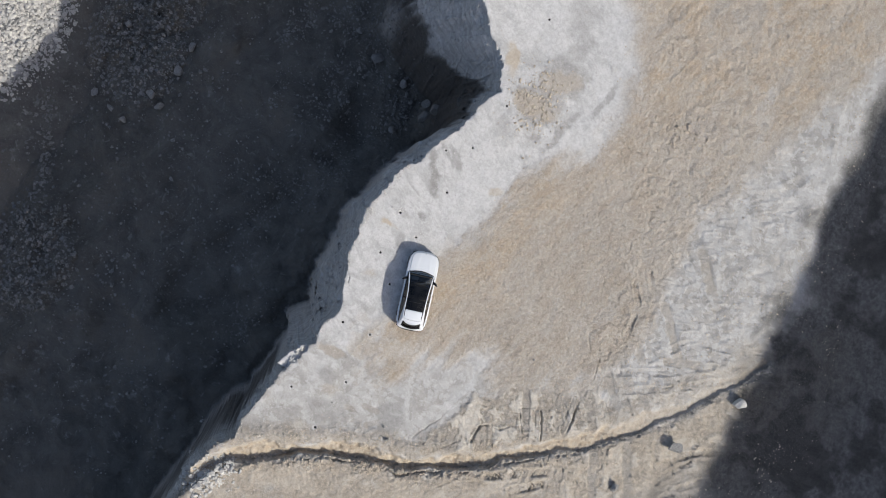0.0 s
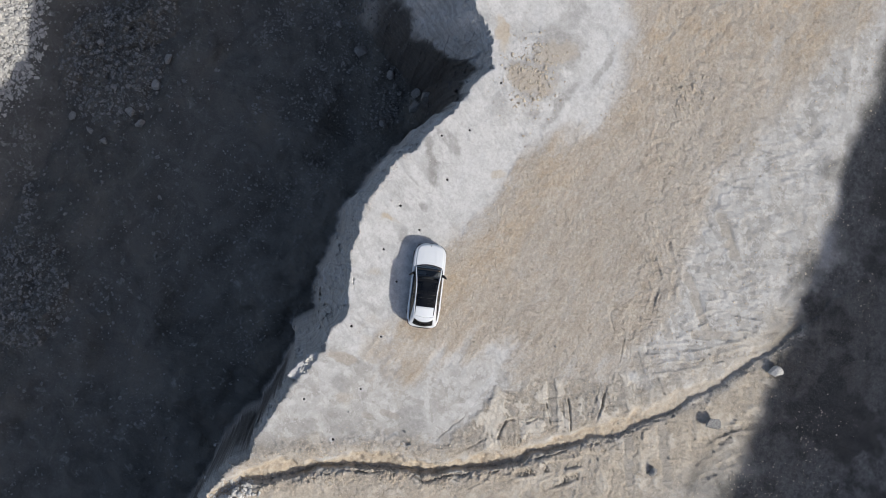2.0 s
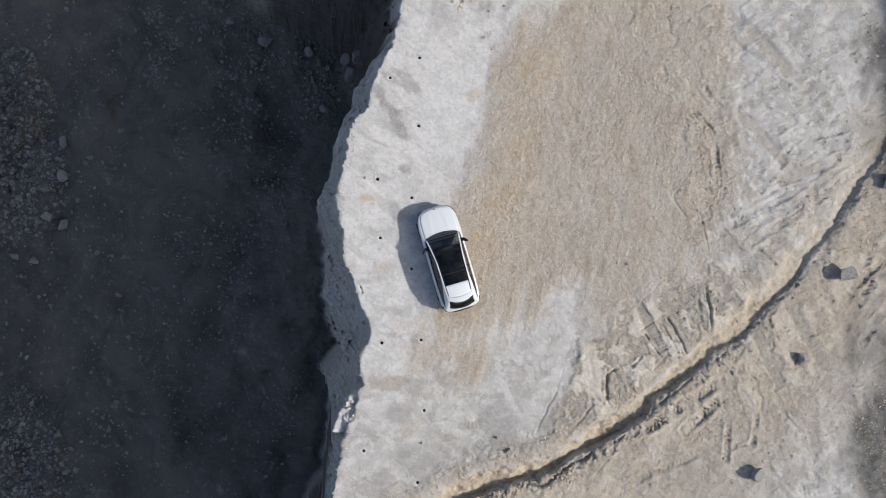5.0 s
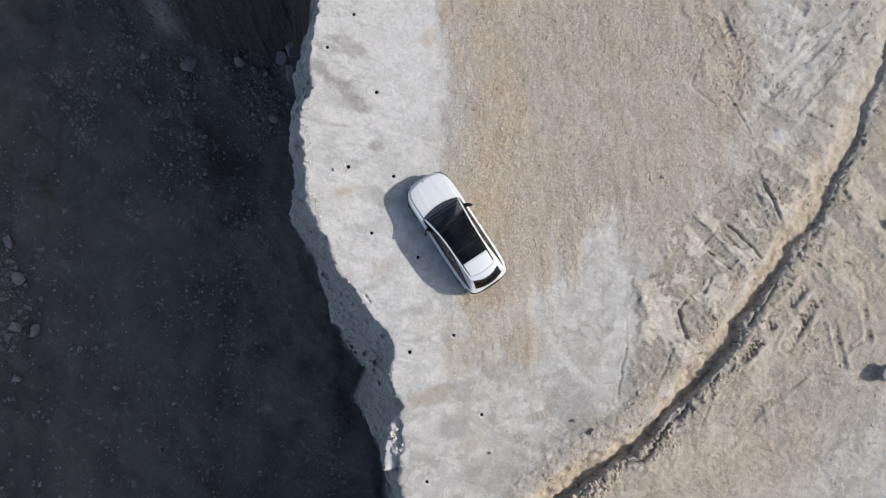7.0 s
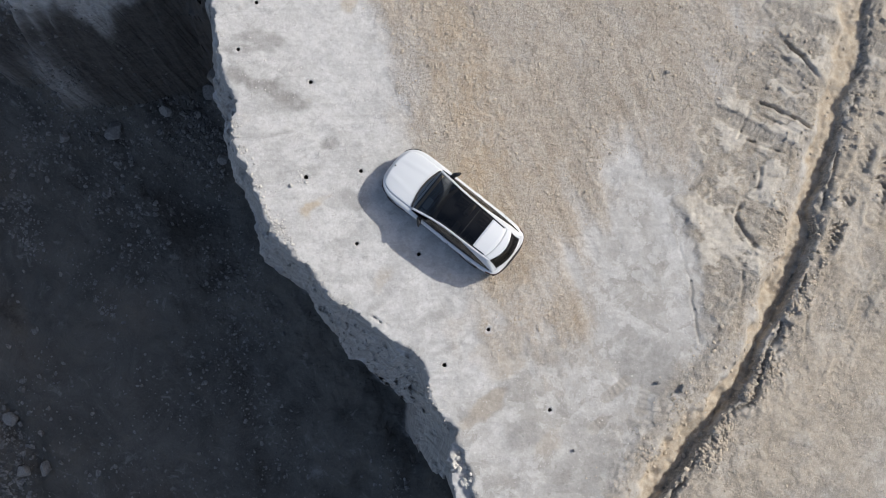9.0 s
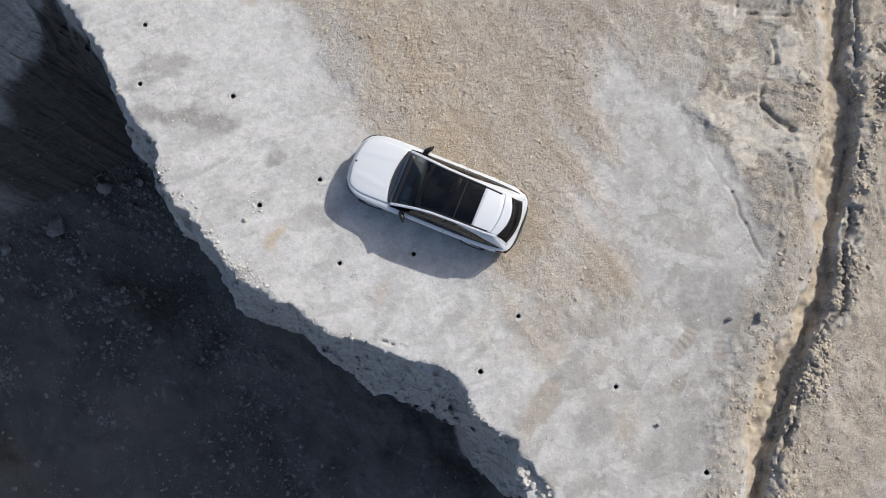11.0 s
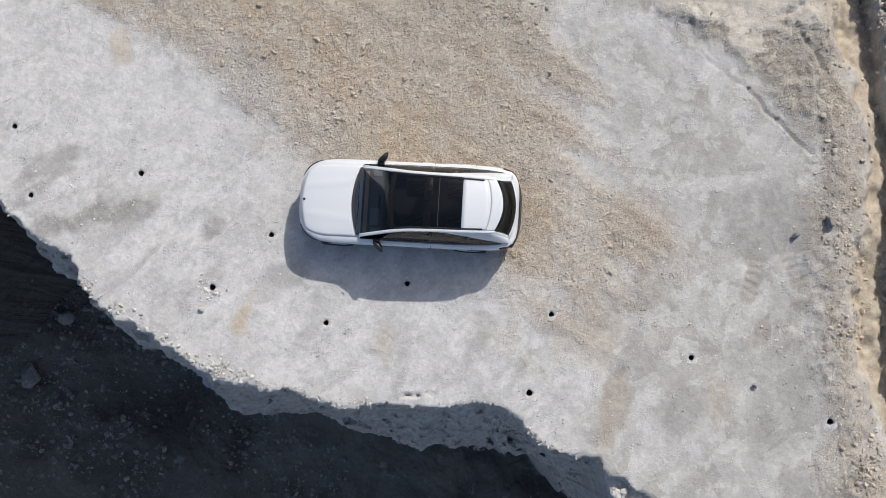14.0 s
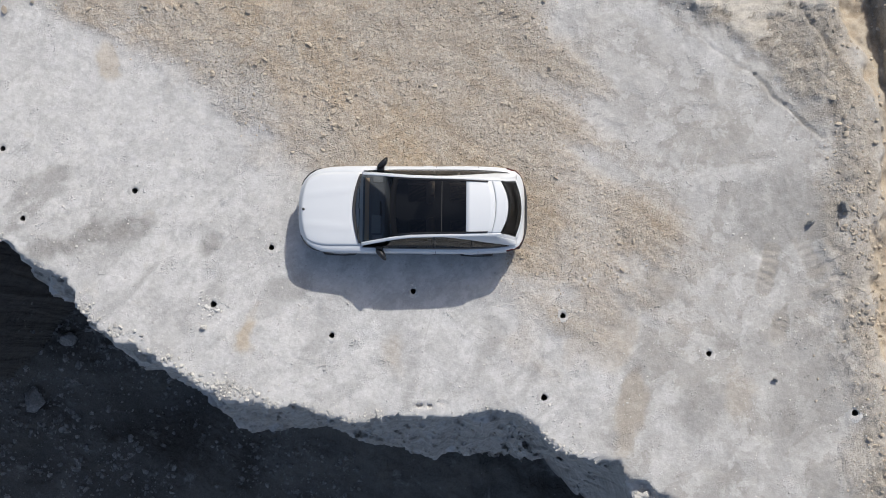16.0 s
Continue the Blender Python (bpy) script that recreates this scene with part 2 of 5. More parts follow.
    broken = smooth(0.28, 0.42, east) * smooth(0.85, 0.55, east + 0.20 * fbm(x, y, 0.9, 3, 54)) * shallow * (grun < 42)
    z += broken * (0.05 - 0.10 * smooth(0.38, 0.58, gap) - 0.10 * np.clip(fbm(x, y, 0.5, 3, 57), 0, 1))
    rift = np.exp(-(((east - 0.56 - 0.12 * fbm(x, y, 0.8, 3, 58)) / 0.05) ** 2)) * smooth(-0.15, 0.15, fbm(x, y, 0.9, 2, 59))
    z -= 0.20 * rift * shallow * (grun < 40)
    # wheel ruts, with ribs pressed by the tyres
    for line, width, deep in RUTS:
        i = box_of(line, x, y, 1.0)
        if len(i):
            px, py = x[i], y[i]
            rd, rrun, rside = along(line, px + 0.05 * fbm(px, py, 0.8, 2, 51), py + 0.05 * fbm(px, py, 0.8, 2, 52))
            on = 1 - smooth(width * 0.42, width * 0.58, rd)
            lip = np.exp(-((rd - width * 0.68) / (0.16 * width + 0.03)) ** 2)
            rib = np.clip(np.sin((rrun - 0.8 * rd) * 2 * math.pi / 0.21) * 2.5, -1, 1)
            hold = np.clip(0.7 + 0.9 * fbm(px, py, 0.7, 2, 53), 0, 1) * smooth(0.0, 0.3, rrun)
            z[i] += 1.6 * hold * deep * (-0.9 * on + 0.8 * lip + 0.40 * rib * on)
    track = np.zeros_like(x)
    for line, width in STRIPS:
        i = box_of(line, x, y, 1.0)
        if len(i):
            px, py = x[i], y[i]
            sd, srun, _ = along(line, px + 0.06 * fbm(px, py, 0.6, 2, 58), py + 0.06 * fbm(px, py, 0.6, 2, 59))
            on = (1 - smooth(width * 0.40, width * 0.52, sd)) * np.clip(0.9 + 0.9 * fbm(px, py, 0.6, 3, 60), 0, 1)
            track[i] = np.maximum(track[i], on)
            z[i] += on * (-0.02 + 0.017 * np.sin(srun * 2 * math.pi / 0.16))
    # furrows and ridges left by blades and tracks on soft ground
    soft = (1 - 0.85 * tan) * np.clip(mud + smooth(9.5, 12, y) * smooth(28, 24, y) * smooth(-14, -9, x) + beyond * smooth(4, 7, y), 0, 1)
    i = np.flatnonzero((soft > 0.01) & (np.abs(x) < 45) & (y < 40))
    if len(i):
        px, py = x[i], y[i]
        lanes = value(px / 2.6 + 3.1, py / 2.6, 96)
        for turn, low_, high_, seed in ((14, 0.30, 0.46, 97), (104, 0.52, 0.66, 98), (58, 0.66, 0.80, 99)):
            line_ = streaks(px + 0.25 * fbm(px, py, 1.4, 2, seed + 60), py + 0.25 * fbm(px, py, 1.4, 2, seed + 61), turn, 2.6, 0.5, seed, 3)
            patch = smooth(low_ - 0.12, low_, lanes) * smooth(high_ + 0.12, high_, lanes)
            keep_ = smooth(-0.1, 0.35, fbm(px, py, 1.3, 3, seed + 40))
            z[i] += soft[i] * patch * keep_ * 0.05 * (np.clip(1 - 2.2 * np.abs(line_), 0, 1) - 0.6 * np.clip(1 - 4.0 * np.abs(line_ - 0.38), 0, 1))
        z[i] += soft[i] * 0.020 * np.abs(fbm(px, py, 0.45, 4, 100, 0.6))
    crusty = np.clip(mud + 0.7 * smooth(10, 13, y) * (y < 24) + 0.6 * beyond * (1 - smooth(2, 5, east)), 0, 1) * (1 - track)
    crust = np.zeros_like(x)
    i = np.flatnonzero(crusty > 0.01)
    if len(i):
        px, py = x[i], y[i]
        crumb, _ = cells(px, py, 0.17, 48)
        lumpy = smooth(-0.05, 0.35, fbm(px, py, 1.1, 3, 47))
        crust[i] = crusty[i] * smooth(-0.02, 0.10, fbm(px, py, 0.85, 5, 44, 0.6) + 0.05)
        z[i] += crust[i] * 0.075 + crusty[i] * (0.014 * fbm(px, py, 0.30, 4, 43, 0.65) + lumpy * 0.07 * np.clip(0.45 - crumb, 0, 1))
    for line, width, deep in CUTS:
        i = box_of(line, x, y, 0.6)
        if len(i):
            px, py = x[i], y[i]
            cd, crun, _ = along(line, px + 0.04 * fbm(px, py, 0.35, 2, 55), py + 0.04 * fbm(px, py, 0.35, 2, 56))
            hold = np.clip(0.9 + 0.8 * fbm(px, py, 0.5, 2, 57), 0.35, 1)
            z[i] += hold * (-deep * np.exp(-((cd / width) ** 2)) + 0.22 * deep * np.exp(-(((cd - 2.0 * width) / width) ** 2)))
    # the rim: a crumbling lip, a sloping face, then a sheer drop to talus and floor
    face_w = np.interp(x, FACE_X, FACE_W) * (1 + 0.14 * fbm(x, y * 0 + 2.0, 1.3, 3, 61))
    low_w, face_deep = np.interp(x, FACE_X, FACE_LOW), np.interp(x, FACE_X, FACE_Z)
    z -= 0.07 * smooth(-0.12, 0.02, d) * np.clip(0.3 + 1.1 * fbm(x, y, 0.45, 3, 62), 0, 1)
    out = np.clip(d, 0, None)
    crag, _ = cells(x + 0.25 * fbm(x, y, 0.6, 2, 63), y, 0.75, 64)
    ledge = smooth(4.1, 4.45, x) * smooth(6.0, 5.6, x)
    block = np.floor(run / 0.55 + 0.6 * fbm(x, y, 0.9, 2, 69))
    jut = 0.16 * (lattice(block.astype(np.int64), block.astype(np.int64) * 0, 5) - 0.5) + 0.12 * fbm(x, y, 0.5, 3, 65)
    below = np.clip(out - 0.5 * ledge + jut * smooth(0.05, 0.3, out), 0, None)
    fall = face_deep * np.clip(below / face_w, 0, 1)
    # beds of rock: the slope goes down in uneven shelves
    bed = 0.50 + 0.12 * fbm(x, y * 0, 4.0, 2, 70)
    tread = fall / bed + 0.35 * fbm(x, y * 0 + 5.0, 2.2, 3, 77)
    shelf = bed * (np.floor(tread) + smooth(0.45, 1.0, tread - np.floor(tread)) - 0.35 * fbm(x, y * 0 + 5.0, 2.2, 3, 77))
    fall = np.clip(0.66 * fall + 0.34 * shelf, 0, None)
    deep_face = (0.35 - 0.15 * ledge) * smooth(0, 0.08, out) + fall + (15.0 - face_deep) * np.clip((out - face_w) / low_w, 0, 1)
    talus = -18.6 + 1.0 * fbm(x, y, 5.0, 3, 66) - 0.26 * np.clip(out - 1.5, 0, 15.5) - 0.80 * np.clip(out - 17, 0, 14)
    talus += 4.0 * np.exp(-((out / 3.0) ** 2)) * smooth(-10.5, -12.5, x)
    floor_z = np.maximum(talus, FLOOR + 0.15 * fbm(x, y, 6.0, 3, 67))
    floor_z += 0.10 * fbm(x, y, 0.7, 4, 68)
    drop = smooth(0.0, 0.3, out - face_w - low_w)
    face_z = -deep_face + (0.10 * fbm(x, y, 0.5, 3, 65) + 0.05 * (0.5 - crag)) * smooth(0.0, 0.4, below) * (1 - drop)
    low = face_z * (1 - drop) + floor_z * drop
    z = np.where(d > 0, z * (1 - smooth(0, 0.2, d)) + low, z)
    # far sides of the pit and the high wall towards the sun
    far = np.clip(-y - 62 + 4 * fbm(x, y, 18, 3, 71), 0, None)
    z += np.where(d > 30, np.minimum(far * 0.9, 40), 0)
    ridge = 73.6 - 0.258 * x
    rise = y - ridge + 24 + 0.5 * fbm(x, y * 0, 3.0, 3, 72)
    z += np.where(y > 30, 46.0 * smooth(0, 24, rise) + 3.0 * fbm(x, y, 7, 3, 73) * smooth(0, 6, rise) * (1 - smooth(8, 16, rise)), 0)
    # heaps of broken stone on the pit floor
    for cx, cy, ax, ay, turn, high in HEAPS:
        c, s = math.cos(turn), math.sin(turn)
        u, v = ((x - cx) * c + (y - cy) * s) / ax, (-(x - cx) * s + (y - cy) * c) / ay
        z += np.where(d > 3, high * np.clip(1 - u * u - v * v + 0.25 * fbm(x, y, 2.0, 3, 74), 0, 1) ** 0.7 * (1 + 0.3 * fbm(x, y, 0.5, 3, 75)), 0)
    # pit: dark colour deepens the pit's shade, left out where sun reaches the floor
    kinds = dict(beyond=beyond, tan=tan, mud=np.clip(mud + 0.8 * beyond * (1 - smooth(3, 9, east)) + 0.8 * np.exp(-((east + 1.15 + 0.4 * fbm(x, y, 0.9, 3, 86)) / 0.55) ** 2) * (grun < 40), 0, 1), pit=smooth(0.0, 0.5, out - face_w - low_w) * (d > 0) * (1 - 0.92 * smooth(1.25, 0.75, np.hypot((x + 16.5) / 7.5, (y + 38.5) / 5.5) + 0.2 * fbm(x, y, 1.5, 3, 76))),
                 face=smooth(-0.02, 0.1, d), crust=crust, bank=np.clip(smooth(0.25, 0.4, east) * smooth(0.8, 0.35, east + 0.3 * fbm(x, y, 0.6, 3, 54)), 0, 1) * (grun < 42) * (d < 0.1),
                 warm=np.clip(np.exp(-((((y - 1.2) + 0.6 * (x + 2.6) - 1.0 + 0.8 * fbm(x, y, 2.0, 3, 85)) / 3.4) ** 2)) + smooth(-13, -20, x), 0, 1), sand=np.clip(cut * 1.3 * smooth(0.46, 0.32, east) + 0.35 * np.exp(-((east + 0.65) / 0.25) ** 2), 0, 1) * (1 - 0.5 * smooth(26, 34, grun)) * (grun < 42) * (d < 0.3),
                 # West: shade of an undercut painted on the face; east: lower face darkened too
                 track=track, undercut_shade=np.maximum(smooth(-0.1, 0.3, out - face_w * (1 - 0.55 * smooth(-15.5, -14.0, x)) + 0.3 * fbm(x, y, 1.0, 3, 87)) * smooth(6.5, 4.0, out + 1.2 * fbm(x, y, 1.6, 3, 83)) * smooth(-10.0, -11.5, x), smooth(-2.2, -4.0, z + 0.8 * fbm(x, y, 1.0, 3, 88)) * smooth(-17.6, -16.0, z) * 0.9 * smooth(5.5, 7.0, x)) * (d > 0), grey=np.maximum(smooth(2.6, 5.5, x + 0.8 * fbm(x, y, 1.5, 3, 82)), smooth(10, 14, y)),
                 # Damp and wet soil with the high wall's shadow painted into the dark colour
                 shade_damp=smooth(-1.2, 1.0, y - 20.9 + 0.29 * x + 2.2 * fbm(x, y, 5.0, 4, 80, 0.55)),
                 shade_wet=smooth(-0.15, 0.25, fbm(x, y, 3.4, 5, 81, 0.6)) * smooth(-1.0, 1.0, y - 23.0 + 0.29 * x + 2.0 * fbm(x, y, 4.0, 4, 79)), **patches(wx, wy))
    return z, kinds


# rut: line, width, depth of the pressed track
RUTS = [([(8.78, 10.56), (9.24, 8.39), (9.8, 6.7)], 0.5, 0.08), ([(9.55, 10.5), (9.95, 9.4), (10.36, 8.45)], 0.5, 0.08), ([(10.43, 10.6), (12.3, 9.85)], 0.3, 0.035), ([(10.58, 12.0), (12.0, 11.3)], 0.3, 0.035),
        ([(11.6, 9.0), (11.9, 6.0), (12.6, 3.0)], 0.4, 0.03), ([(1.92, 13.3), (1.3, 16.2), (0.29, 19.2)], 0.42, 0.032), ([(2.9, 13.9), (2.2, 17.0), (1.0, 20.1)], 0.42, 0.032),
        ([(0.86, 14.9), (-0.6, 17.0), (-1.02, 18.5), (-0.98, 20.0)], 0.42, 0.032), ([(-4.5, 12.9), (-2.5, 13.7), (-0.6, 13.4)], 0.34, 0.04), ([(-4.7, 13.9), (-3.1, 14.7), (-1.4, 14.6)], 0.34, 0.04),
        ([(6.96, 18.5), (5.4, 19.8), (3.8, 21.5)], 0.42, 0.035), ([(6.76, 17.7), (5.9, 19.2), (5.5, 20.6)], 0.42, 0.05), ([(8.36, 17.0), (7.2, 18.2), (6.15, 19.8)], 0.42, 0.035), ([(9.2, 17.6), (8.2, 18.8), (7.4, 20.4)], 0.42, 0.035),
        ([(-9.3, 20.0), (-9.9, 21.2), (-11.2, 22.4)], 0.6, 0.025), ([(-10.6, 19.3), (-11.2, 20.9), (-12.6, 22.3)], 0.6, 0.025)]
# strips rolled flat by crawler tracks, with fine ribs across: line, width
STRIPS = [([(0.04, 14.4), (1.9, 15.1)], 0.6), ([(2.1, 12.85), (3.3, 13.35)], 0.5), ([(3.4, 11.7), (5.7, 12.55)], 0.6), ([(3.3, 10.0), (6.5, 10.85)], 0.85), ([(5.9, 14.85), (9.4, 15.7)], 0.6), ([(6.8, 12.95), (9.6, 13.4)], 0.6),
          ([(0.55, 16.3), (0.4, 18.4)], 0.6), ([(4.2, 8.0), (6.4, 8.45)], 0.5), ([(7.1, -1.5), (7.35, -0.7)], 0.35), ([(7.45, -2.6), (7.6, -1.9)], 0.35), ([(8.0, -0.6), (8.3, -1.2)], 0.4), ([(-2.8, 15.4), (0.2, 17.0)], 0.6),
          ([(-6.5, 17.0), (-3.4, 18.6)], 0.7), ([(11.0, 7.5), (13.5, 6.2)], 0.5), ([(10.8, 14.6), (13, 14.2)], 0.6)]
CUTS = [([(4.72, 4.99), (5.91, 3.94), (6.13, 3.65), (6.99, 3.09)], 0.025, 0.040), ([(6.99, 3.09), (8.46, 1.67)], 0.03, 0.09), ([(-0.36, -4.17), (-0.1, -4.19), (0.1, -4.13), (0.54, -4.1)], 0.02, 0.11),
        ([(4.28, 11.33), (5.4, 11.2), (6.24, 10.98)], 0.054, 0.176), ([(4.1, 10.99), (5.91, 10.58), (6.39, 10.78)], 0.043, 0.080), ([(0.62, 12.13), (2.74, 11.98)], 0.036, 0.096), ([(5.25, 9.16), (6.3, 9.4), (7.04, 9.51)], 0.054, 0.160),
        ([(5.49, 8.84), (6.85, 9.11)], 0.043, 0.096), ([(5.63, 7.93), (6.79, 8.29)], 0.043, 0.104), ([(5.37, 7.78), (5.07, 8.75)], 0.043, 0.096), ([(5.96, 7.75), (7.16, 7.96)], 0.036, 0.064),
        ([(2.34, 16.0), (1.95, 17.0)], 0.043, 0.112), ([(-2.05, 14.0), (-1.1, 13.8)], 0.032, 0.064), ([(-1.1, 12.2), (-0.1, 11.0), (0.9, 11.35)], 0.050, 0.064), ([(8.7, -5.0), (8.9, -5.9)], 0.022, 0.048), ([(9.7, -6.4), (8.6, -7.8)], 0.022, 0.056),
        ([(-15.05, 2.3), (-15.5, 4.0), (-15.8, 5.2), (-16.3, 7.6)], 0.043, 0.032), ([(6.73, 6.1), (6.85, 5.69), (7.34, 5.46), (7.94, 5.32)], 0.058, 0.128), ([(6.56, 7.4), (6.82, 6.9), (6.77, 6.5)], 0.050, 0.096),
        ([(8.16, 4.4), (8.73, 3.49)], 0.043, 0.080), ([(8.2, -1.24), (9.2, -1.42)], 0.025, 0.040), ([(10.3, 6.0), (10.6, 4.6), (11.3, 3.4)], 0.036, 0.064), ([(3.2, 14.2), (4.4, 14.9)], 0.043, 0.080)]
HEAPS = [(-14.3, -25.2, 5.2, 4.6, 0.5, 1.3), (4.4, -29.2, 4.8, 4.2, 0.2, 1.2), (-16.0, -38.0, 6.5, 4.0, 0.3, 0.5), (-19.0, -23.0, 3.6, 3.0, 0.2, 1.2)]


def lines_between(stops):
    """Grid lines: stops are (where, spacing up to there)."""
    out = [stops[0][0]]
    for end, gap in stops[1:]:
        count = max(1, round((end - out[-1]) / gap))
        begin = out[-1]
        out += [begin + (end - begin) * (n + 1) / count for n in range(count)]
    return np.array(out)


GX = lines_between([(-2500, 1), (-800, 500), (-200, 100), (-90, 12), (-45, 2), (-28, 0.4), (-20, 0.14), (-12, 0.09), (12.5, 0.05), (17, 0.1), (27, 0.25), (45, 1.5),
                    (110, 8), (250, 60), (800, 250), (2500, 800)])
GY = lines_between([(-2500, 1), (-800, 800), (-200, 150), (-90, 12), (-42, 3), (-34, 0.25), (-9, 0.17), (14, 0.055), (18, 0.09), (33, 0.13), (42, 0.6), (80, 2), (250, 25), (800, 250),
                    (2500, 800)])
xx, yy = np.meshgrid(GX, GY)
zz, kinds = ground_height(xx.ravel(), yy.ravel())


def sheet(name, x, y, z, keep):
    ny, nx = x.shape
    me = bpy.data.meshes.new(name)
    idx = np.arange(nx * ny).reshape(ny, nx)
    quads = np.stack([idx[:-1, :-1], idx[:-1, 1:], idx[1:, 1:], idx[1:, :-1]], -1).reshape(-1, 4)[keep]
    me.vertices.add(nx * ny)
    me.vertices.foreach_set("co", np.stack([x.ravel(), y.ravel(), z.ravel()], 1).astype(np.float32).ravel())
    me.loops.add(quads.size)
    me.loops.foreach_set("vertex_index", quads.astype(np.int32).ravel())
    me.polygons.add(len(quads))
    me.polygons.foreach_set("loop_start", np.arange(0, quads.size, 4, dtype=np.int32))
    steep = (np.ptp(z.ravel()[quads], axis=1) < 0.11) | (np.abs(x.ravel()[quads[:, 0]]) > 40)
    me.polygons.foreach_set("use_smooth", steep)
    me.update(calc_edges=True)
    return me


mx, my = (GX[:-1] + GX[1:]) / 2, (GY[:-1] + GY[1:]) / 2
cx_, cy_ = np.meshgrid(mx, my)
keep = np.ones(cx_.shape, bool)
for hx, hy, hr in HOLES:
    keep &= np.hypot(cx_ - hx, cy_ - hy) > hr + 0.035
ground_mesh = sheet("ground", xx, yy, zz, keep.ravel())
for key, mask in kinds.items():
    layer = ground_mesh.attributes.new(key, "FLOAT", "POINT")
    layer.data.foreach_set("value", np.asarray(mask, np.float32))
ground = tagged(new("ground", ground_mesh), "quarry bench of pale limestone dust and tan gravel above a dark pit", "ground", kind="structure")

# ---- materials ----
class Nodes:
    """A small helper that writes node materials."""
    def __init__(self, name):
        self.mat = bpy.data.materials.new(name)
        self.mat.use_nodes = True
        self.tree = self.mat.node_tree
        self.out = self.tree.nodes["Principled BSDF"]

    def put(self, socket, v):
        if isinstance(v, bpy.types.NodeSocket):
            self.tree.links.new(v, socket)
        elif isinstance(v, tuple) and len(v) == 3 and socket.type == "RGBA":
            socket.default_value = (*v, 1)
        else:
            socket.default_value = v

    def math(self, op, a, b=0.0, c=0.0):
        n = self.tree.nodes.new("ShaderNodeMath")
        n.operation = op
        for s, v in zip(n.inputs, (a, b, c)):
            self.put(s, v)
        return n.outputs[0]

    def mix(self, f, a, b, mode="MIX"):
        n = self.tree.nodes.new("ShaderNodeMix")
        n.data_type, n.blend_type = "RGBA", mode
        self.put(n.inputs[0], f)
        self.put(n.inputs[6], a)
        self.put(n.inputs[7], b)
        return n.outputs[2]

    def noise(self, scale, detail=4.0, rough=0.55, warp=0.0, vector=None):
        n = self.tree.nodes.new("ShaderNodeTexNoise")
        n.inputs["Scale"].default_value, n.inputs["Detail"].default_value = scale, detail
        n.inputs["Roughness"].default_value, n.inputs["Distortion"].default_value = rough, warp
        self.put(n.inputs["Vector"], vector or self.place())
        return n.outputs["Fac"]

    def cells(self, scale, feature="F1", vector=None):
        n = self.tree.nodes.new("ShaderNodeTexVoronoi")
        n.feature = feature
        n.inputs["Scale"].default_value = scale
        self.put(n.inputs["Vector"], vector or self.place())
        return n

    def place(self):
        return self.tree.nodes.new("ShaderNodeTexCoord").outputs["Object"]

    def turned(self, degrees_, scale):
        n = self.tree.nodes.new("ShaderNodeMapping")
        n.vector_type = "TEXTURE"
        n.inputs["Rotation"].default_value = (0, 0, radians(-degrees_))
        n.inputs["Scale"].default_value = tuple(1 / s for s in scale)
        self.put(n.inputs["Vector"], self.place())
        return n.outputs[0]

    def range(self, v, a, b, c=0.0, d=1.0):
        n = self.tree.nodes.new("ShaderNodeMapRange")
        for s, k in zip(n.inputs, (v, a, b, c, d)):
            self.put(s, k)
        return n.outputs[0]

    def attribute(self, name):
        n = self.tree.nodes.new("ShaderNodeAttribute")
        n.attribute_name = name
        return n.outputs["Fac"]

    def island(self):
        return self.tree.nodes.new("ShaderNodeNewGeometry").outputs["Random Per Island"]

    def bump(self, height, strength=0.5, distance=0.01, normal=None):
        n = self.tree.nodes.new("ShaderNodeBump")
        n.inputs["Strength"].default_value, n.inputs["Distance"].default_value = strength, distance
        self.put(n.inputs["Height"], height)
        if normal:
            self.put(n.inputs["Normal"], normal)
        return n.outputs[0]

    def done(self, color, roughness=0.9, normal=None, **more):
        self.put(self.out.inputs["Base Color"], color)
        self.put(self.out.inputs["Roughness"], roughness)
        if normal:
            self.put(self.out.inputs["Normal"], normal)
        for key, v in more.items():
            self.put(self.out.inputs[key.replace("_", " ")], v)
        return self.mat


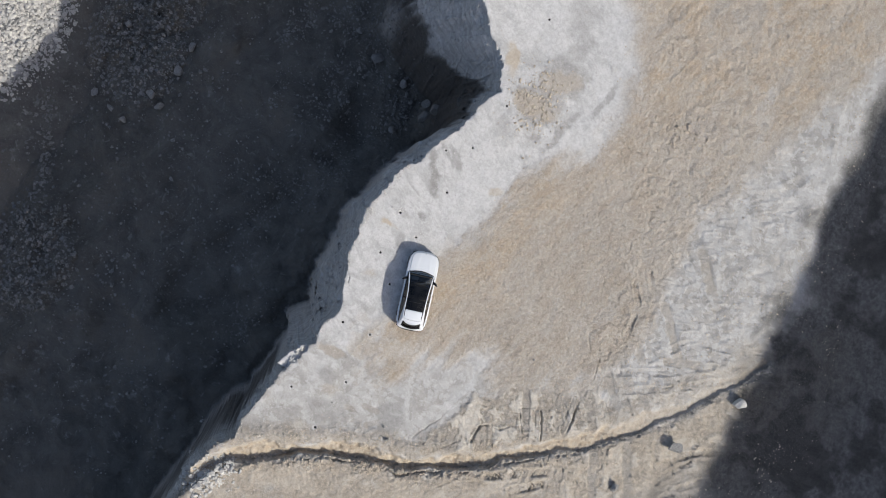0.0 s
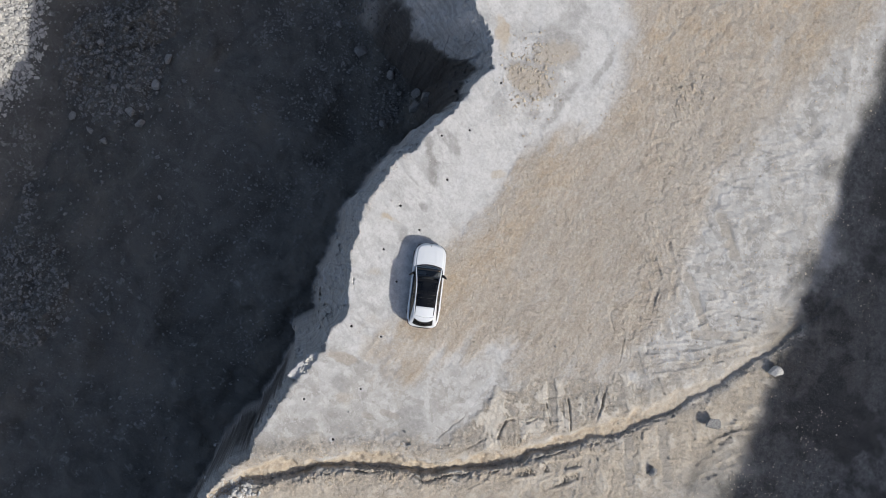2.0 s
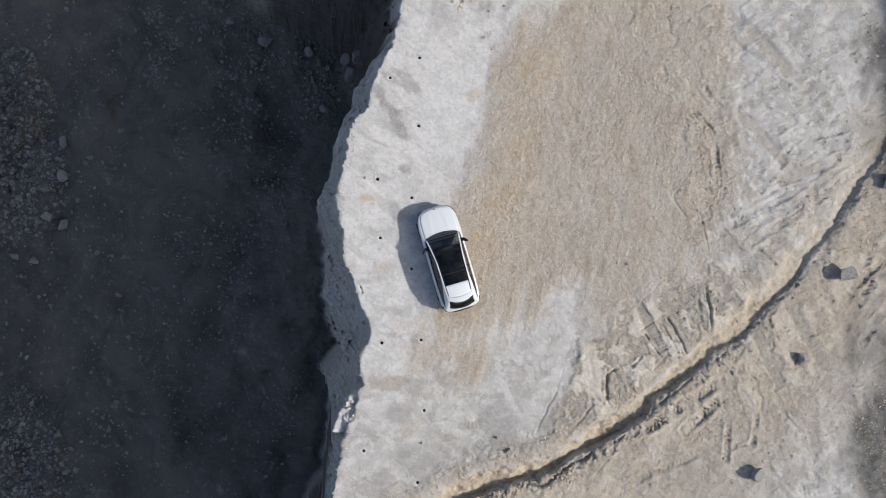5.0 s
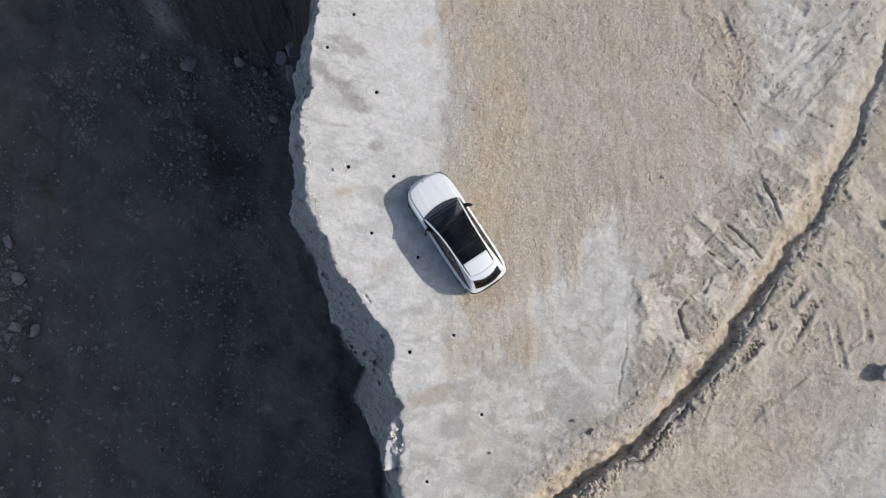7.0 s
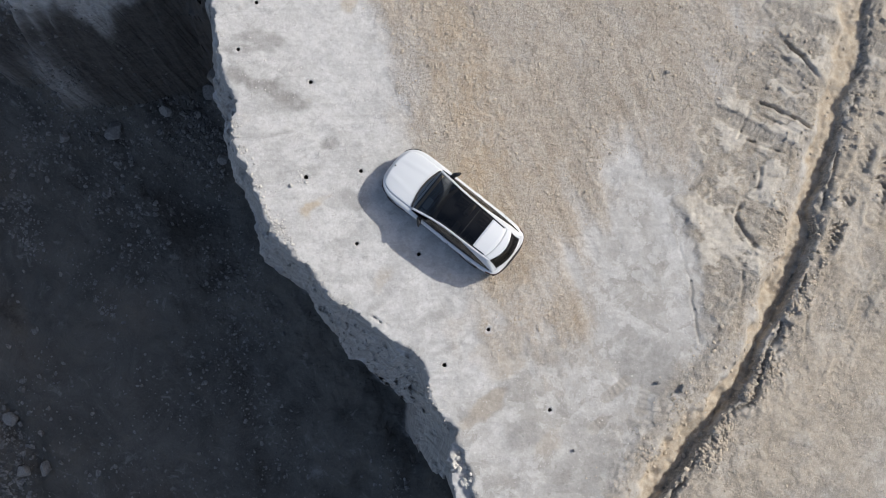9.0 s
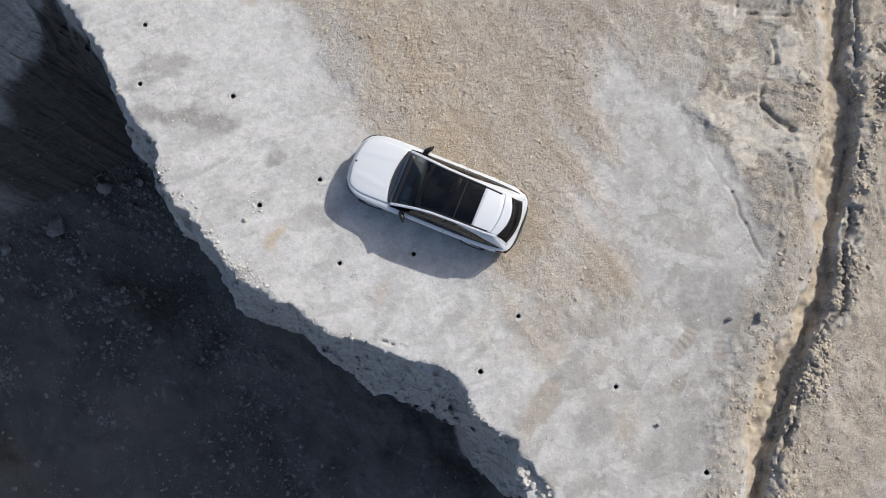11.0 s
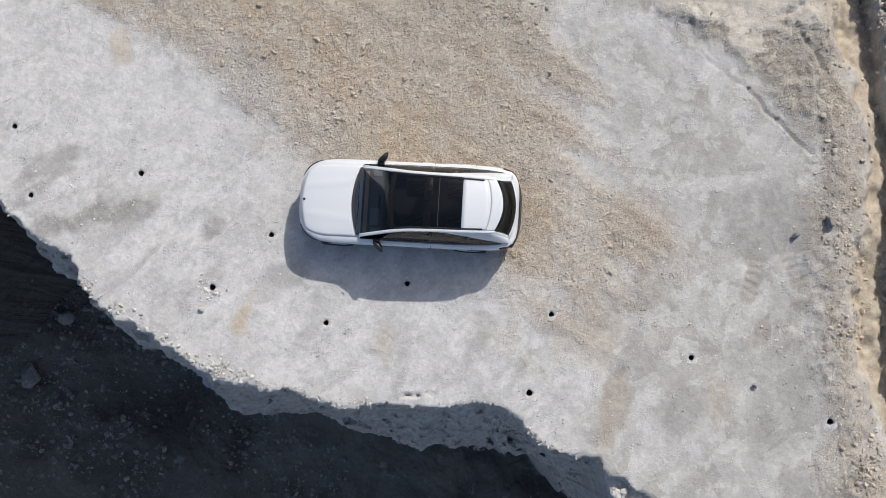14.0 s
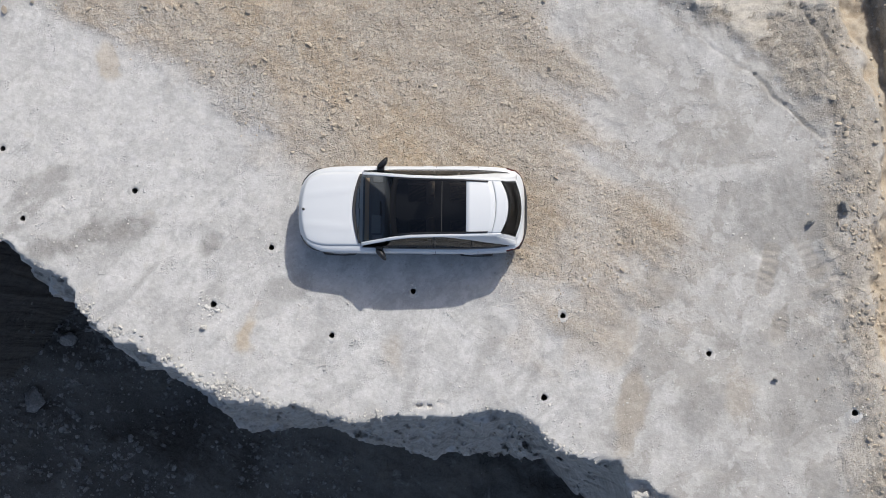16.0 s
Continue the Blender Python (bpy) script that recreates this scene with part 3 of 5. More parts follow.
def ground_material():
    m = Nodes("quarry_ground")
    fine, mid, big = m.noise(46, 6, 0.7), m.noise(4.2, 7, 0.62, 0.4), m.noise(0.45, 6, 0.6, 0.25)
    scrape = m.noise(1.0, 6, 0.5, 0.6, m.turned(-38, (0.5, 1.9, 1)))
    fan = m.noise(1.0, 6, 0.5, 0.6, m.turned(-62, (0.6, 2.4, 1)))
    drag = m.noise(1.0, 8, 0.62, 0.25, m.turned(29, (0.4, 2.8, 1)))
    cloud = m.noise(0.95, 9, 0.64, 0.2)
    blot = m.noise(2.3, 8, 0.68, 0.15)
    pale = m.mix(m.range(scrape, 0.45, 0.54), (0.415, 0.412, 0.406), (0.495, 0.492, 0.485))
    pale = m.mix(m.range(fan, 0.51, 0.555, 0, 0.5), pale, (0.51, 0.507, 0.498))
    pale = m.mix(m.range(big, 0.35, 0.52, 0.6, 0.0), pale, (0.35, 0.347, 0.34))
    pale = m.mix(m.range(cloud, 0.53, 0.55, 0, 0.8), pale, (0.515, 0.512, 0.503))
    pale = m.mix(m.range(blot, 0.56, 0.64, 0, 0.30), pale, (0.355, 0.35, 0.337))
    pale = m.mix(m.math("MULTIPLY", m.attribute("grey"), 0.8), pale, m.mix(m.range(cloud, 0.4, 0.6), (0.235, 0.222, 0.20), (0.345, 0.332, 0.308)))
    pale = m.mix(m.range(m.noise(1.5, 7, 0.65, 0.5), 0.62, 0.70, 0, 0.45), pale, (0.42, 0.38, 0.32))
    swept = m.noise(1.0, 3, 0.5, 0.15, m.turned(-40, (0.22, 9.0, 1)))
    swept_across = m.noise(1.0, 3, 0.5, 0.15, m.turned(-75, (0.25, 10.0, 1)))
    some = m.range(m.noise(0.55, 4, 0.55), 0.44, 0.56)
    pale = m.mix(m.math("MULTIPLY", m.range(swept, 0.57, 0.66, 0, 0.35), some), pale, (0.30, 0.296, 0.285))
    pale = m.mix(m.math("MULTIPLY", m.range(swept_across, 0.60, 0.68, 0, 0.35), m.math("SUBTRACT", 1.0, some)), pale, (0.31, 0.306, 0.295))
    scuff = m.noise(1.0, 6, 0.6, 0.5, m.turned(-52, (0.55, 1.3, 1)))
    pale = m.mix(m.range(scuff, 0.57, 0.62, 0, 0.32), pale, (0.335, 0.331, 0.322))
    skim = m.noise(0.75, 9, 0.62, 0.7)
    pale = m.mix(m.range(skim, 0.505, 0.52, 0, 0.40), pale, (0.505, 0.502, 0.494))
    pale = m.mix(m.range(m.noise(1.0, 9, 0.62, 0.5, m.turned(-58, (0.7, 1.6, 1))), 0.44, 0.455, 0.28, 0), pale, (0.335, 0.331, 0.322))
    brushed = m.noise(1.0, 7, 0.6, 0.4, m.turned(30, (0.35, 1.9, 1)))
    pale = m.mix(m.math("MULTIPLY", m.attribute("dust"), m.range(brushed, 0.42, 0.58, 0.25, 1.0)), pale, m.mix(m.range(mid, 0.35, 0.65), (0.45, 0.448, 0.443), (0.525, 0.523, 0.517)))
    crisp, flake = m.noise(4.6, 9, 0.68, 0.2), m.noise(1.7, 9, 0.66, 0.35)
    pale = m.mix(m.range(crisp, 0.535, 0.565, 0, 0.30), pale, (0.345, 0.34, 0.33))
    pale = m.mix(m.range(flake, 0.545, 0.56, 0, 0.42), pale, (0.54, 0.538, 0.53))
    pale = m.mix(m.range(flake, 0.425, 0.44, 0.28, 0), pale, (0.35, 0.346, 0.336))
    worn = m.math("MULTIPLY", m.attribute("scuff"), m.range(m.noise(3.0, 8, 0.68, 0.3), 0.40, 0.50, 0.6, 1.0))
    pale = m.mix(worn, pale, m.mix(m.range(mid, 0.4, 0.6), (0.215, 0.21, 0.20), (0.285, 0.279, 0.268)))
    warm_tan = m.mix(m.range(drag, 0.35, 0.65), (0.375, 0.297, 0.208), (0.49, 0.402, 0.298))
    grey_tan = m.mix(m.range(drag, 0.35, 0.65), (0.325, 0.28, 0.226), (0.445, 0.395, 0.332))
    tan = m.mix(m.attribute("warm"), grey_tan, warm_tan)
    tan = m.mix(m.range(big, 0.45, 0.56, 0, 0.5), tan, (0.42, 0.385, 0.34))
    tan = m.mix(m.range(cloud, 0.55, 0.63, 0, 0.6), tan, (0.47, 0.445, 0.405))
    tan = m.mix(m.range(blot, 0.60, 0.68, 0, 0.35), tan, (0.30, 0.262, 0.215))
    lane = m.noise(1.0, 5, 0.55, 0.2, m.turned(27, (0.16, 0.7, 1)))
    tan = m.mix(m.range(lane, 0.50, 0.58, 0, 0.55), tan, (0.405, 0.38, 0.345))
    veil = m.noise(1.0, 7, 0.6, 0.5, m.turned(33, (0.5, 1.3, 1)))
    tan = m.mix(m.range(veil, 0.525, 0.565, 0, 0.5), tan, (0.44, 0.40, 0.345))
    tan = m.mix(m.range(veil, 0.40, 0.45, 0.4, 0), tan, (0.335, 0.285, 0.225))
    tan = m.mix(m.range(crisp, 0.54, 0.57, 0, 0.26), tan, (0.305, 0.258, 0.20))
    tan = m.mix(m.range(crisp, 0.42, 0.45, 0.40, 0), tan, (0.50, 0.445, 0.365))
    tan = m.mix(m.range(flake, 0.55, 0.575, 0, 0.35), tan, (0.465, 0.425, 0.36))
    tan = m.mix(m.math("MULTIPLY", m.attribute("dust"), m.range(veil, 0.38, 0.62, 0.25, 0.95)), tan, (0.475, 0.468, 0.455))
    mud = m.mix(m.range(mid, 0.38, 0.62), (0.25, 0.218, 0.176), (0.395, 0.352, 0.292))
    mud = m.mix(m.range(blot, 0.50, 0.60, 0, 0.7), mud, (0.335, 0.327, 0.308))
    mud = m.mix(m.range(big, 0.48, 0.56, 0, 0.6), mud, (0.30, 0.28, 0.25))
    mud = m.mix(m.range(crisp, 0.54, 0.565, 0, 0.5), mud, (0.22, 0.195, 0.16))
    mud = m.mix(m.range(flake, 0.54, 0.56, 0, 0.5), mud, (0.455, 0.415, 0.355))
    sand = m.mix(m.range(mid, 0.35, 0.65), (0.315, 0.25, 0.175), (0.46, 0.395, 0.305))
    sand = m.mix(m.range(blot, 0.48, 0.60, 0, 0.4), sand, (0.43, 0.385, 0.315))
    # Pit floor: a dark base with the pit's shade put into it
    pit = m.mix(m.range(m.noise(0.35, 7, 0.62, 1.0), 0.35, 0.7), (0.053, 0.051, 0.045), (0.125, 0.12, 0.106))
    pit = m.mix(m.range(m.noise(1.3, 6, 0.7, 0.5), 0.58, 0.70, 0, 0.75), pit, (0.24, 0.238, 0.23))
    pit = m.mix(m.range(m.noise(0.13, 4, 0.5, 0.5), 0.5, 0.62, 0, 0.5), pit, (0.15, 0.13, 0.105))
    face = m.mix(m.range(m.noise(1.0, 9, 0.7, 0.4, m.turned(8, (0.8, 0.8, 2.4))), 0.38, 0.64), (0.37, 0.366, 0.358), (0.60, 0.597, 0.59))
    # Near-black wet mud, also carrying the high wall's shadow in its colour
    shade_wet = m.mix(m.range(cloud, 0.42, 0.58), (0.020, 0.019, 0.017), (0.042, 0.040, 0.036))
    shade_wet = m.mix(m.range(m.noise(1.0, 5, 0.6, 0.3, m.turned(-80, (0.35, 2.4, 1))), 0.58, 0.66, 0, 0.7), shade_wet, (0.025, 0.024, 0.022))
    color = m.mix(m.attribute("tan"), pale, tan)
    mud = m.mix(m.math("MULTIPLY", m.attribute("crust"), 0.85), mud, m.mix(m.range(blot, 0.4, 0.6), (0.43, 0.395, 0.34), (0.54, 0.505, 0.445)))
    mud = m.mix(m.math("MULTIPLY", m.attribute("beyond"), m.range(big, 0.38, 0.55, 0.1, 0.75)), mud, m.mix(m.range(mid, 0.38, 0.62), (0.29, 0.24, 0.172), (0.44, 0.37, 0.278)))
    color = m.mix(m.attribute("mud"), color, mud)
    color = m.mix(m.math("MULTIPLY", m.attribute("mud"), m.math("MULTIPLY", m.attribute("dust"), 0.8)), color, (0.55, 0.515, 0.455))
    color = m.mix(m.math("MULTIPLY", m.attribute("track"), 0.8), color, m.mix(m.range(blot, 0.4, 0.6), (0.265, 0.245, 0.215), (0.33, 0.308, 0.275)))
    color = m.mix(m.attribute("stain"), color, (0.40, 0.335, 0.25))
    # Moist soil, darkened further to paint in the wall's cast shadow
    shade_damp = m.mix(m.range(cloud, 0.40, 0.60), (0.037, 0.036, 0.033), (0.070, 0.068, 0.064))
    color = m.mix(m.math("MULTIPLY", m.attribute("shade_damp"), m.range(mid, 0.3, 0.6, 0.7, 0.97)), color, shade_damp)
    color = m.mix(m.attribute("shade_wet"), color, shade_wet)
    color = m.mix(m.attribute("sand"), color, sand)
    # Dark clods of the far bank, deepened in colour for the bank's shade
    shaded_earth = m.mix(m.range(m.noise(5.5, 6, 0.65, 0.3), 0.42, 0.60), (0.14, 0.128, 0.11), (0.385, 0.352, 0.30))
    color = m.mix(m.math("MULTIPLY", m.attribute("bank"), 0.9), color, shaded_earth)
    color = m.mix(m.attribute("face"), color, face)
    # Near-black colour for the undercut's deep shade and the lower east face
    color = m.mix(m.math("MULTIPLY", m.attribute("undercut_shade"), 0.92), color, m.mix(m.range(blot, 0.4, 0.6), (0.018, 0.016, 0.015), (0.055, 0.048, 0.044)))
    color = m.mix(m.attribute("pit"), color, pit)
    speck = m.noise(6.0, 8, 0.66)
    color = m.mix(1.0, color, m.mix(m.range(speck, 0.36, 0.64), m.mix(m.attribute("tan"), (0.92, 0.918, 0.912), (0.90, 0.894, 0.886)), m.mix(m.attribute("tan"), (1.06, 1.06, 1.06), (1.11, 1.11, 1.11))), "MULTIPLY")
    pebble = m.noise(11.0, 3, 0.6)
    color = m.mix(1.0, color, m.mix(m.range(pebble, 0.38, 0.62), m.mix(m.attribute("tan"), (0.965, 0.963, 0.96), (0.935, 0.932, 0.928)), m.mix(m.attribute("tan"), (1.03, 1.03, 1.03), (1.06, 1.06, 1.06))), "MULTIPLY")
    loose = m.math("MAXIMUM", m.math("MULTIPLY", m.attribute("tan"), m.math("SUBTRACT", 1.0, m.attribute("mud"))), m.math("MULTIPLY", m.attribute("mud"), m.math("MULTIPLY_ADD", m.attribute("crust"), -0.6, 0.8)))
    chips = m.cells(30)
    chip_mark = m.tree.nodes.new("ShaderNodeSeparateColor")
    m.put(chip_mark.inputs[0], chips.outputs["Color"])
    much = m.range(loose, 0, 1, 0.2, 1.0)
    dark_chip = m.math("MULTIPLY", m.range(chip_mark.outputs[0], 0.62, 0.66), much)
    pale_chip = m.math("MULTIPLY", m.range(chip_mark.outputs[1], 0.70, 0.74), much)
    color = m.mix(m.math("MULTIPLY", dark_chip, 0.3), color, m.mix(1.0, color, (0.60, 0.58, 0.56), "MULTIPLY"))
    color = m.mix(m.math("MULTIPLY", pale_chip, 0.4), color, m.mix(0.4, color, (0.62, 0.60, 0.56)))
    color = m.mix(m.range(fine, 0.34, 0.66, 0.0, 1.0), m.mix(1.0, color, m.mix(loose, (0.93, 0.928, 0.925), (0.86, 0.855, 0.85)), "MULTIPLY"), m.mix(0.10, color, (0.7, 0.69, 0.66)))
    grit = m.cells(60)
    round_chips = m.math("MULTIPLY", m.range(chips.outputs["Distance"], 0.0, 0.5, 1.0, 0.0), m.range(chip_mark.outputs[2], 0.35, 0.9))
    cracks = m.cells(3.2, "DISTANCE_TO_EDGE", None)
    split = m.math("MULTIPLY", m.range(cracks.outputs["Distance"], 0.0, 0.028, -1.0, 0.0), m.math("MULTIPLY", m.attribute("mud"), m.range(m.noise(0.8, 3), 0.58, 0.62)))
    lumps = m.cells(13)
    lump_mark = m.tree.nodes.new("ShaderNodeSeparateColor")
    m.put(lump_mark.inputs[0], lumps.outputs["Color"])
    big_chips = m.math("MULTIPLY", m.range(lumps.outputs["Distance"], 0.0, 0.38, 1.0, 0.0), m.range(lump_mark.outputs[0], 0.72, 0.95))
    height = m.math("ADD", m.math("MULTIPLY", m.range(grit.outputs["Distance"], 0, 0.5, 1, 0), 0.3), m.math("MULTIPLY", round_chips, 1.5))
    height = m.math("ADD", height, m.math("MULTIPLY", big_chips, 2.0))
    height = m.math("MULTIPLY", height, m.math("ADD", m.math("MULTIPLY", loose, 0.85), m.range(m.noise(2.0, 4), 0.52, 0.64, 0.05, 0.6)))
    height = m.math("ADD", height, m.math("MULTIPLY", m.noise(7, 9, 0.6), m.range(loose, 0, 1, 0.7, 2.5)))
    height = m.math("ADD", height, m.math("MULTIPLY", split, 0.5))
    height = m.math("ADD", height, m.math("MULTIPLY", m.noise(2.3, 5, 0.5, 0.2), m.range(loose, 0, 1, 1.4, 3.4)))
    beds = m.noise(1.0, 8, 0.7, 0.4, m.turned(8, (0.7, 0.7, 3.2)))
    rock = m.math("MULTIPLY", m.math("ADD", m.noise(3.0, 9, 0.7, 0.2), m.math("MULTIPLY", beds, 1.4)), m.math("MULTIPLY", m.attribute("face"), 3.2))
    normal = m.bump(m.math("ADD", height, rock), 0.9, 0.032)
    return m.done(color, 0.93, normal, Specular_IOR_Level=0.2)


ground_mesh.materials.append(ground_material())

def simple(name, color, roughness=0.5, grain=0.0, scale=40.0, **more):
    m = Nodes(name)
    c = color
    if grain:
        n = m.noise(scale, 5, 0.6)
        c = m.mix(m.range(n, 0.3, 0.7), tuple(v * (1 - grain) for v in color), tuple(min(1, v * (1 + grain)) for v in color))
        rough = m.range(m.noise(scale * 0.3, 3), 0.3, 0.7, max(0.02, roughness - 0.06), min(1, roughness + 0.08))
        return m.done(c, rough, **more)
    return m.done(c, roughness, **more)


def stone_material(name, dark, light, bump=0.6):
    m = Nodes(name)
    n = m.noise(9, 6, 0.65, 0.4)
    c = m.mix(m.range(n, 0.3, 0.7), dark, light)
    c = m.mix(1.0, c, m.mix(m.island(), (0.72, 0.72, 0.72), (1.12, 1.1, 1.06)), "MULTIPLY")
    return m.done(c, 0.9, m.bump(m.noise(30, 6, 0.7), bump, 0.02), Specular_IOR_Level=0.25)


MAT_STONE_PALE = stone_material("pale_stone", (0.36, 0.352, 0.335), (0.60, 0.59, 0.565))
MAT_STONE_WHITE = stone_material("white_stone", (0.44, 0.435, 0.42), (0.65, 0.645, 0.63))
MAT_STONE_TAN = stone_material("tan_stone", (0.36, 0.31, 0.25), (0.54, 0.48, 0.40))
MAT_STONE_GREY = stone_material("grey_stone", (0.13, 0.13, 0.13), (0.33, 0.33, 0.325))
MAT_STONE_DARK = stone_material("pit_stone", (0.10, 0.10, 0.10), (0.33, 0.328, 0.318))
MAT_HOLE = simple("bored_rock", (0.05, 0.048, 0.045), 0.95, 0.3, 30)
MAT_PAINT = simple("white_paint", (0.59, 0.612, 0.632), 0.3, Coat_Weight=0.6, Coat_Roughness=0.08)
MAT_HEADER = simple("black_glass_border", (0.008, 0.008, 0.009), 0.35, 0.1, 30, Specular_IOR_Level=0.25)
MAT_BLACK = simple("gloss_black_trim", (0.012, 0.012, 0.013), 0.18, 0.2, 30)
MAT_PLASTIC = simple("matt_black_plastic", (0.03, 0.03, 0.031), 0.65, 0.25, 60)
MAT_TYRE = simple("rubber", (0.022, 0.022, 0.022), 0.85, 0.3, 50)
MAT_RIM = simple("alloy", (0.45, 0.45, 0.46), 0.3, 0.1, 30, Metallic=1.0)
MAT_LEATHER = simple("beige_leather", (0.52, 0.42, 0.30), 0.6, 0.1, 60)
MAT_DASH = simple("dark_dashboard", (0.055, 0.058, 0.064), 0.75, 0.3, 50, Specular_IOR_Level=0.3)
MAT_TRIM = simple("brown_leather", (0.30, 0.21, 0.13), 0.6, 0.15, 60)
MAT_HOOD = simple("grey_soft_plastic", (0.13, 0.135, 0.14), 0.7, 0.2, 60)
MAT_LAMP_RED = simple("red_lens", (0.07, 0.006, 0.006), 0.12, 0.2, 30)
MAT_LAMP_CLEAR = simple("headlamp_lens", (0.05, 0.053, 0.057), 0.08, 0.2, 30, Metallic=0.4)
MAT_CHROME = simple("chrome", (0.6, 0.6, 0.61), 0.12, 0.05, 30, Metallic=1.0)


def glass_material(name, tint):
    m = Nodes(name)
    clear = m.tree.nodes.new("ShaderNodeBsdfTransparent")
    clear.inputs[0].default_value = (*tint, 1)
    shine = m.tree.nodes.new("ShaderNodeBsdfGlossy")
    shine.inputs["Roughness"].default_value = 0.03
    blend = m.tree.nodes.new("ShaderNodeMixShader")
    fresnel = m.tree.nodes.new("ShaderNodeFresnel")
    fresnel.inputs[0].default_value = 1.5
    m.put(blend.inputs[0], fresnel.outputs[0])
    m.tree.links.new(clear.outputs[0], blend.inputs[1])
    m.tree.links.new(shine.outputs[0], blend.inputs[2])
    m.tree.links.new(blend.outputs[0], m.tree.nodes["Material Output"].inputs[0])
    return m.mat


MAT_GLASS = glass_material("tinted_glass", (0.62, 0.64, 0.64))
MAT_GLASS_FRONT = glass_material("windscreen_glass", (0.80, 0.83, 0.83))
MAT_GLASS_DARK = glass_material("privacy_glass", (0.40, 0.405, 0.41))
MAT_GLASS_ROOF = glass_material("roof_glass", (0.17, 0.175, 0.185))


def part(name, bm, material, parent, label="", smooth_=True, bevel=0.0, subsurf=0):
    me = bpy.data.meshes.new(name)
    bmesh.ops.recalc_face_normals(bm, faces=bm.faces[:])
    if "glass" in material.name:
        inward = [f for f in bm.faces if f.normal.dot(f.calc_center_median() - Vector((0.2, 0, 0.7))) < 0]
        bmesh.ops.reverse_faces(bm, faces=inward)
    bm.to_mesh(me)
    bm.free()
    for f in me.polygons:
        f.use_smooth = smooth_
    me.materials.append(material)
    ob = new(name, me)
    ob.parent = parent
    if label:
        tagged(ob, label)
    if bevel:
        b = ob.modifiers.new("bevel", "BEVEL")
        b.width, b.segments, b.limit_method = bevel, 2, "ANGLE"
    if subsurf:
        s = ob.modifiers.new("subsurf", "SUBSURF")
        s.levels = s.render_levels = subsurf
    return ob


def surface(bm, rows, close=False):
    """Quads through a grid of points."""
    vs = [[bm.verts.new(p) for p in row] for row in rows]
    for a, b in zip(vs[:-1], vs[1:]):
        for n in range(len(a) - 1):
            bm.faces.new((a[n], a[n + 1], b[n + 1], b[n]))
    return vs


def thicken(bm, depth):
    """Give an open patch a back and edges; the back lies depth below along its normals."""
    bmesh.ops.recalc_face_normals(bm, faces=bm.faces[:])
    bmesh.ops.solidify(bm, geom=bm.faces[:], thickness=depth)
    return bm


def box(bm, x0, x1, y0, y1, z0, z1, taper=1.0):
    m = Matrix.Translation(((x0 + x1) / 2, (y0 + y1) / 2, (z0 + z1) / 2)) @ Matrix.Diagonal((x1 - x0, y1 - y0, z1 - z0, 1))
    made = bmesh.ops.create_cube(bm, size=1, matrix=m)["verts"]
    mid = ((x0 + x1) / 2, (y0 + y1) / 2)
    for v in made:
        if v.co.z > (z0 + z1) / 2:
            v.co.x, v.co.y = mid[0] + (v.co.x - mid[0]) * taper, mid[1] + (v.co.y - mid[1]) * taper
    return made


def look_up(table, x):
    """Smooth values between the rows of a table."""
    n = 0
    while n < len(table) - 2 and x > table[n + 1][0]:
        n += 1
    a, b = table[n], table[n + 1]
    before, after = table[max(0, n - 1)], table[min(len(table) - 1, n + 2)]
    h = b[0] - a[0]
    u = min(1.0, max(0.0, (x - a[0]) / h))
    out = []
    for k in range(1, len(a)):
        mid = (b[k] - a[k]) / h
        left = (a[k] - before[k]) / (a[0] - before[0]) if before is not a else mid
        right = (after[k] - b[k]) / (after[0] - b[0]) if after is not b else mid
        sa = 0.0 if left * mid <= 0 else 2 * left * mid / (left + mid)
        sb = 0.0 if right * mid <= 0 else 2 * right * mid / (right + mid)
        out.append((2 * u**3 - 3 * u * u + 1) * a[k] + (u**3 - 2 * u * u + u) * h * sa + (3 * u * u - 2 * u**3) * b[k] + (u**3 - u * u) * h * sb)
    return out


# ---- the car; its own x runs from nose to tail ----
WHEELS_X, WHEEL_R = (-1.95, 0.98), 0.37
# x, half width, height at the middle, height of the shoulder
LOWER = [(-2.81, 0.22, 0.72, 0.66), (-2.795, 0.36, 0.76, 0.70), (-2.76, 0.50, 0.80, 0.75), (-2.69, 0.64, 0.835, 0.785), (-2.58, 0.765, 0.87, 0.815), (-2.42, 0.855, 0.905, 0.845), (-2.15, 0.91, 0.95, 0.885),
         (-1.8, 0.93, 0.995, 0.92), (-1.4, 0.93, 1.03, 0.955), (-0.9, 0.925, 1.02, 0.965), (0, 0.925, 1.02, 0.98), (0.8, 0.93, 1.03, 1.0), (1.3, 0.915, 1.04, 1.015),
         (1.6, 0.885, 1.04, 1.02), (1.78, 0.83, 1.03, 1.0), (1.89, 0.74, 0.99, 0.96), (1.95, 0.62, 0.92, 0.89), (1.98, 0.48, 0.83, 0.80), (1.995, 0.32, 0.74, 0.72)]


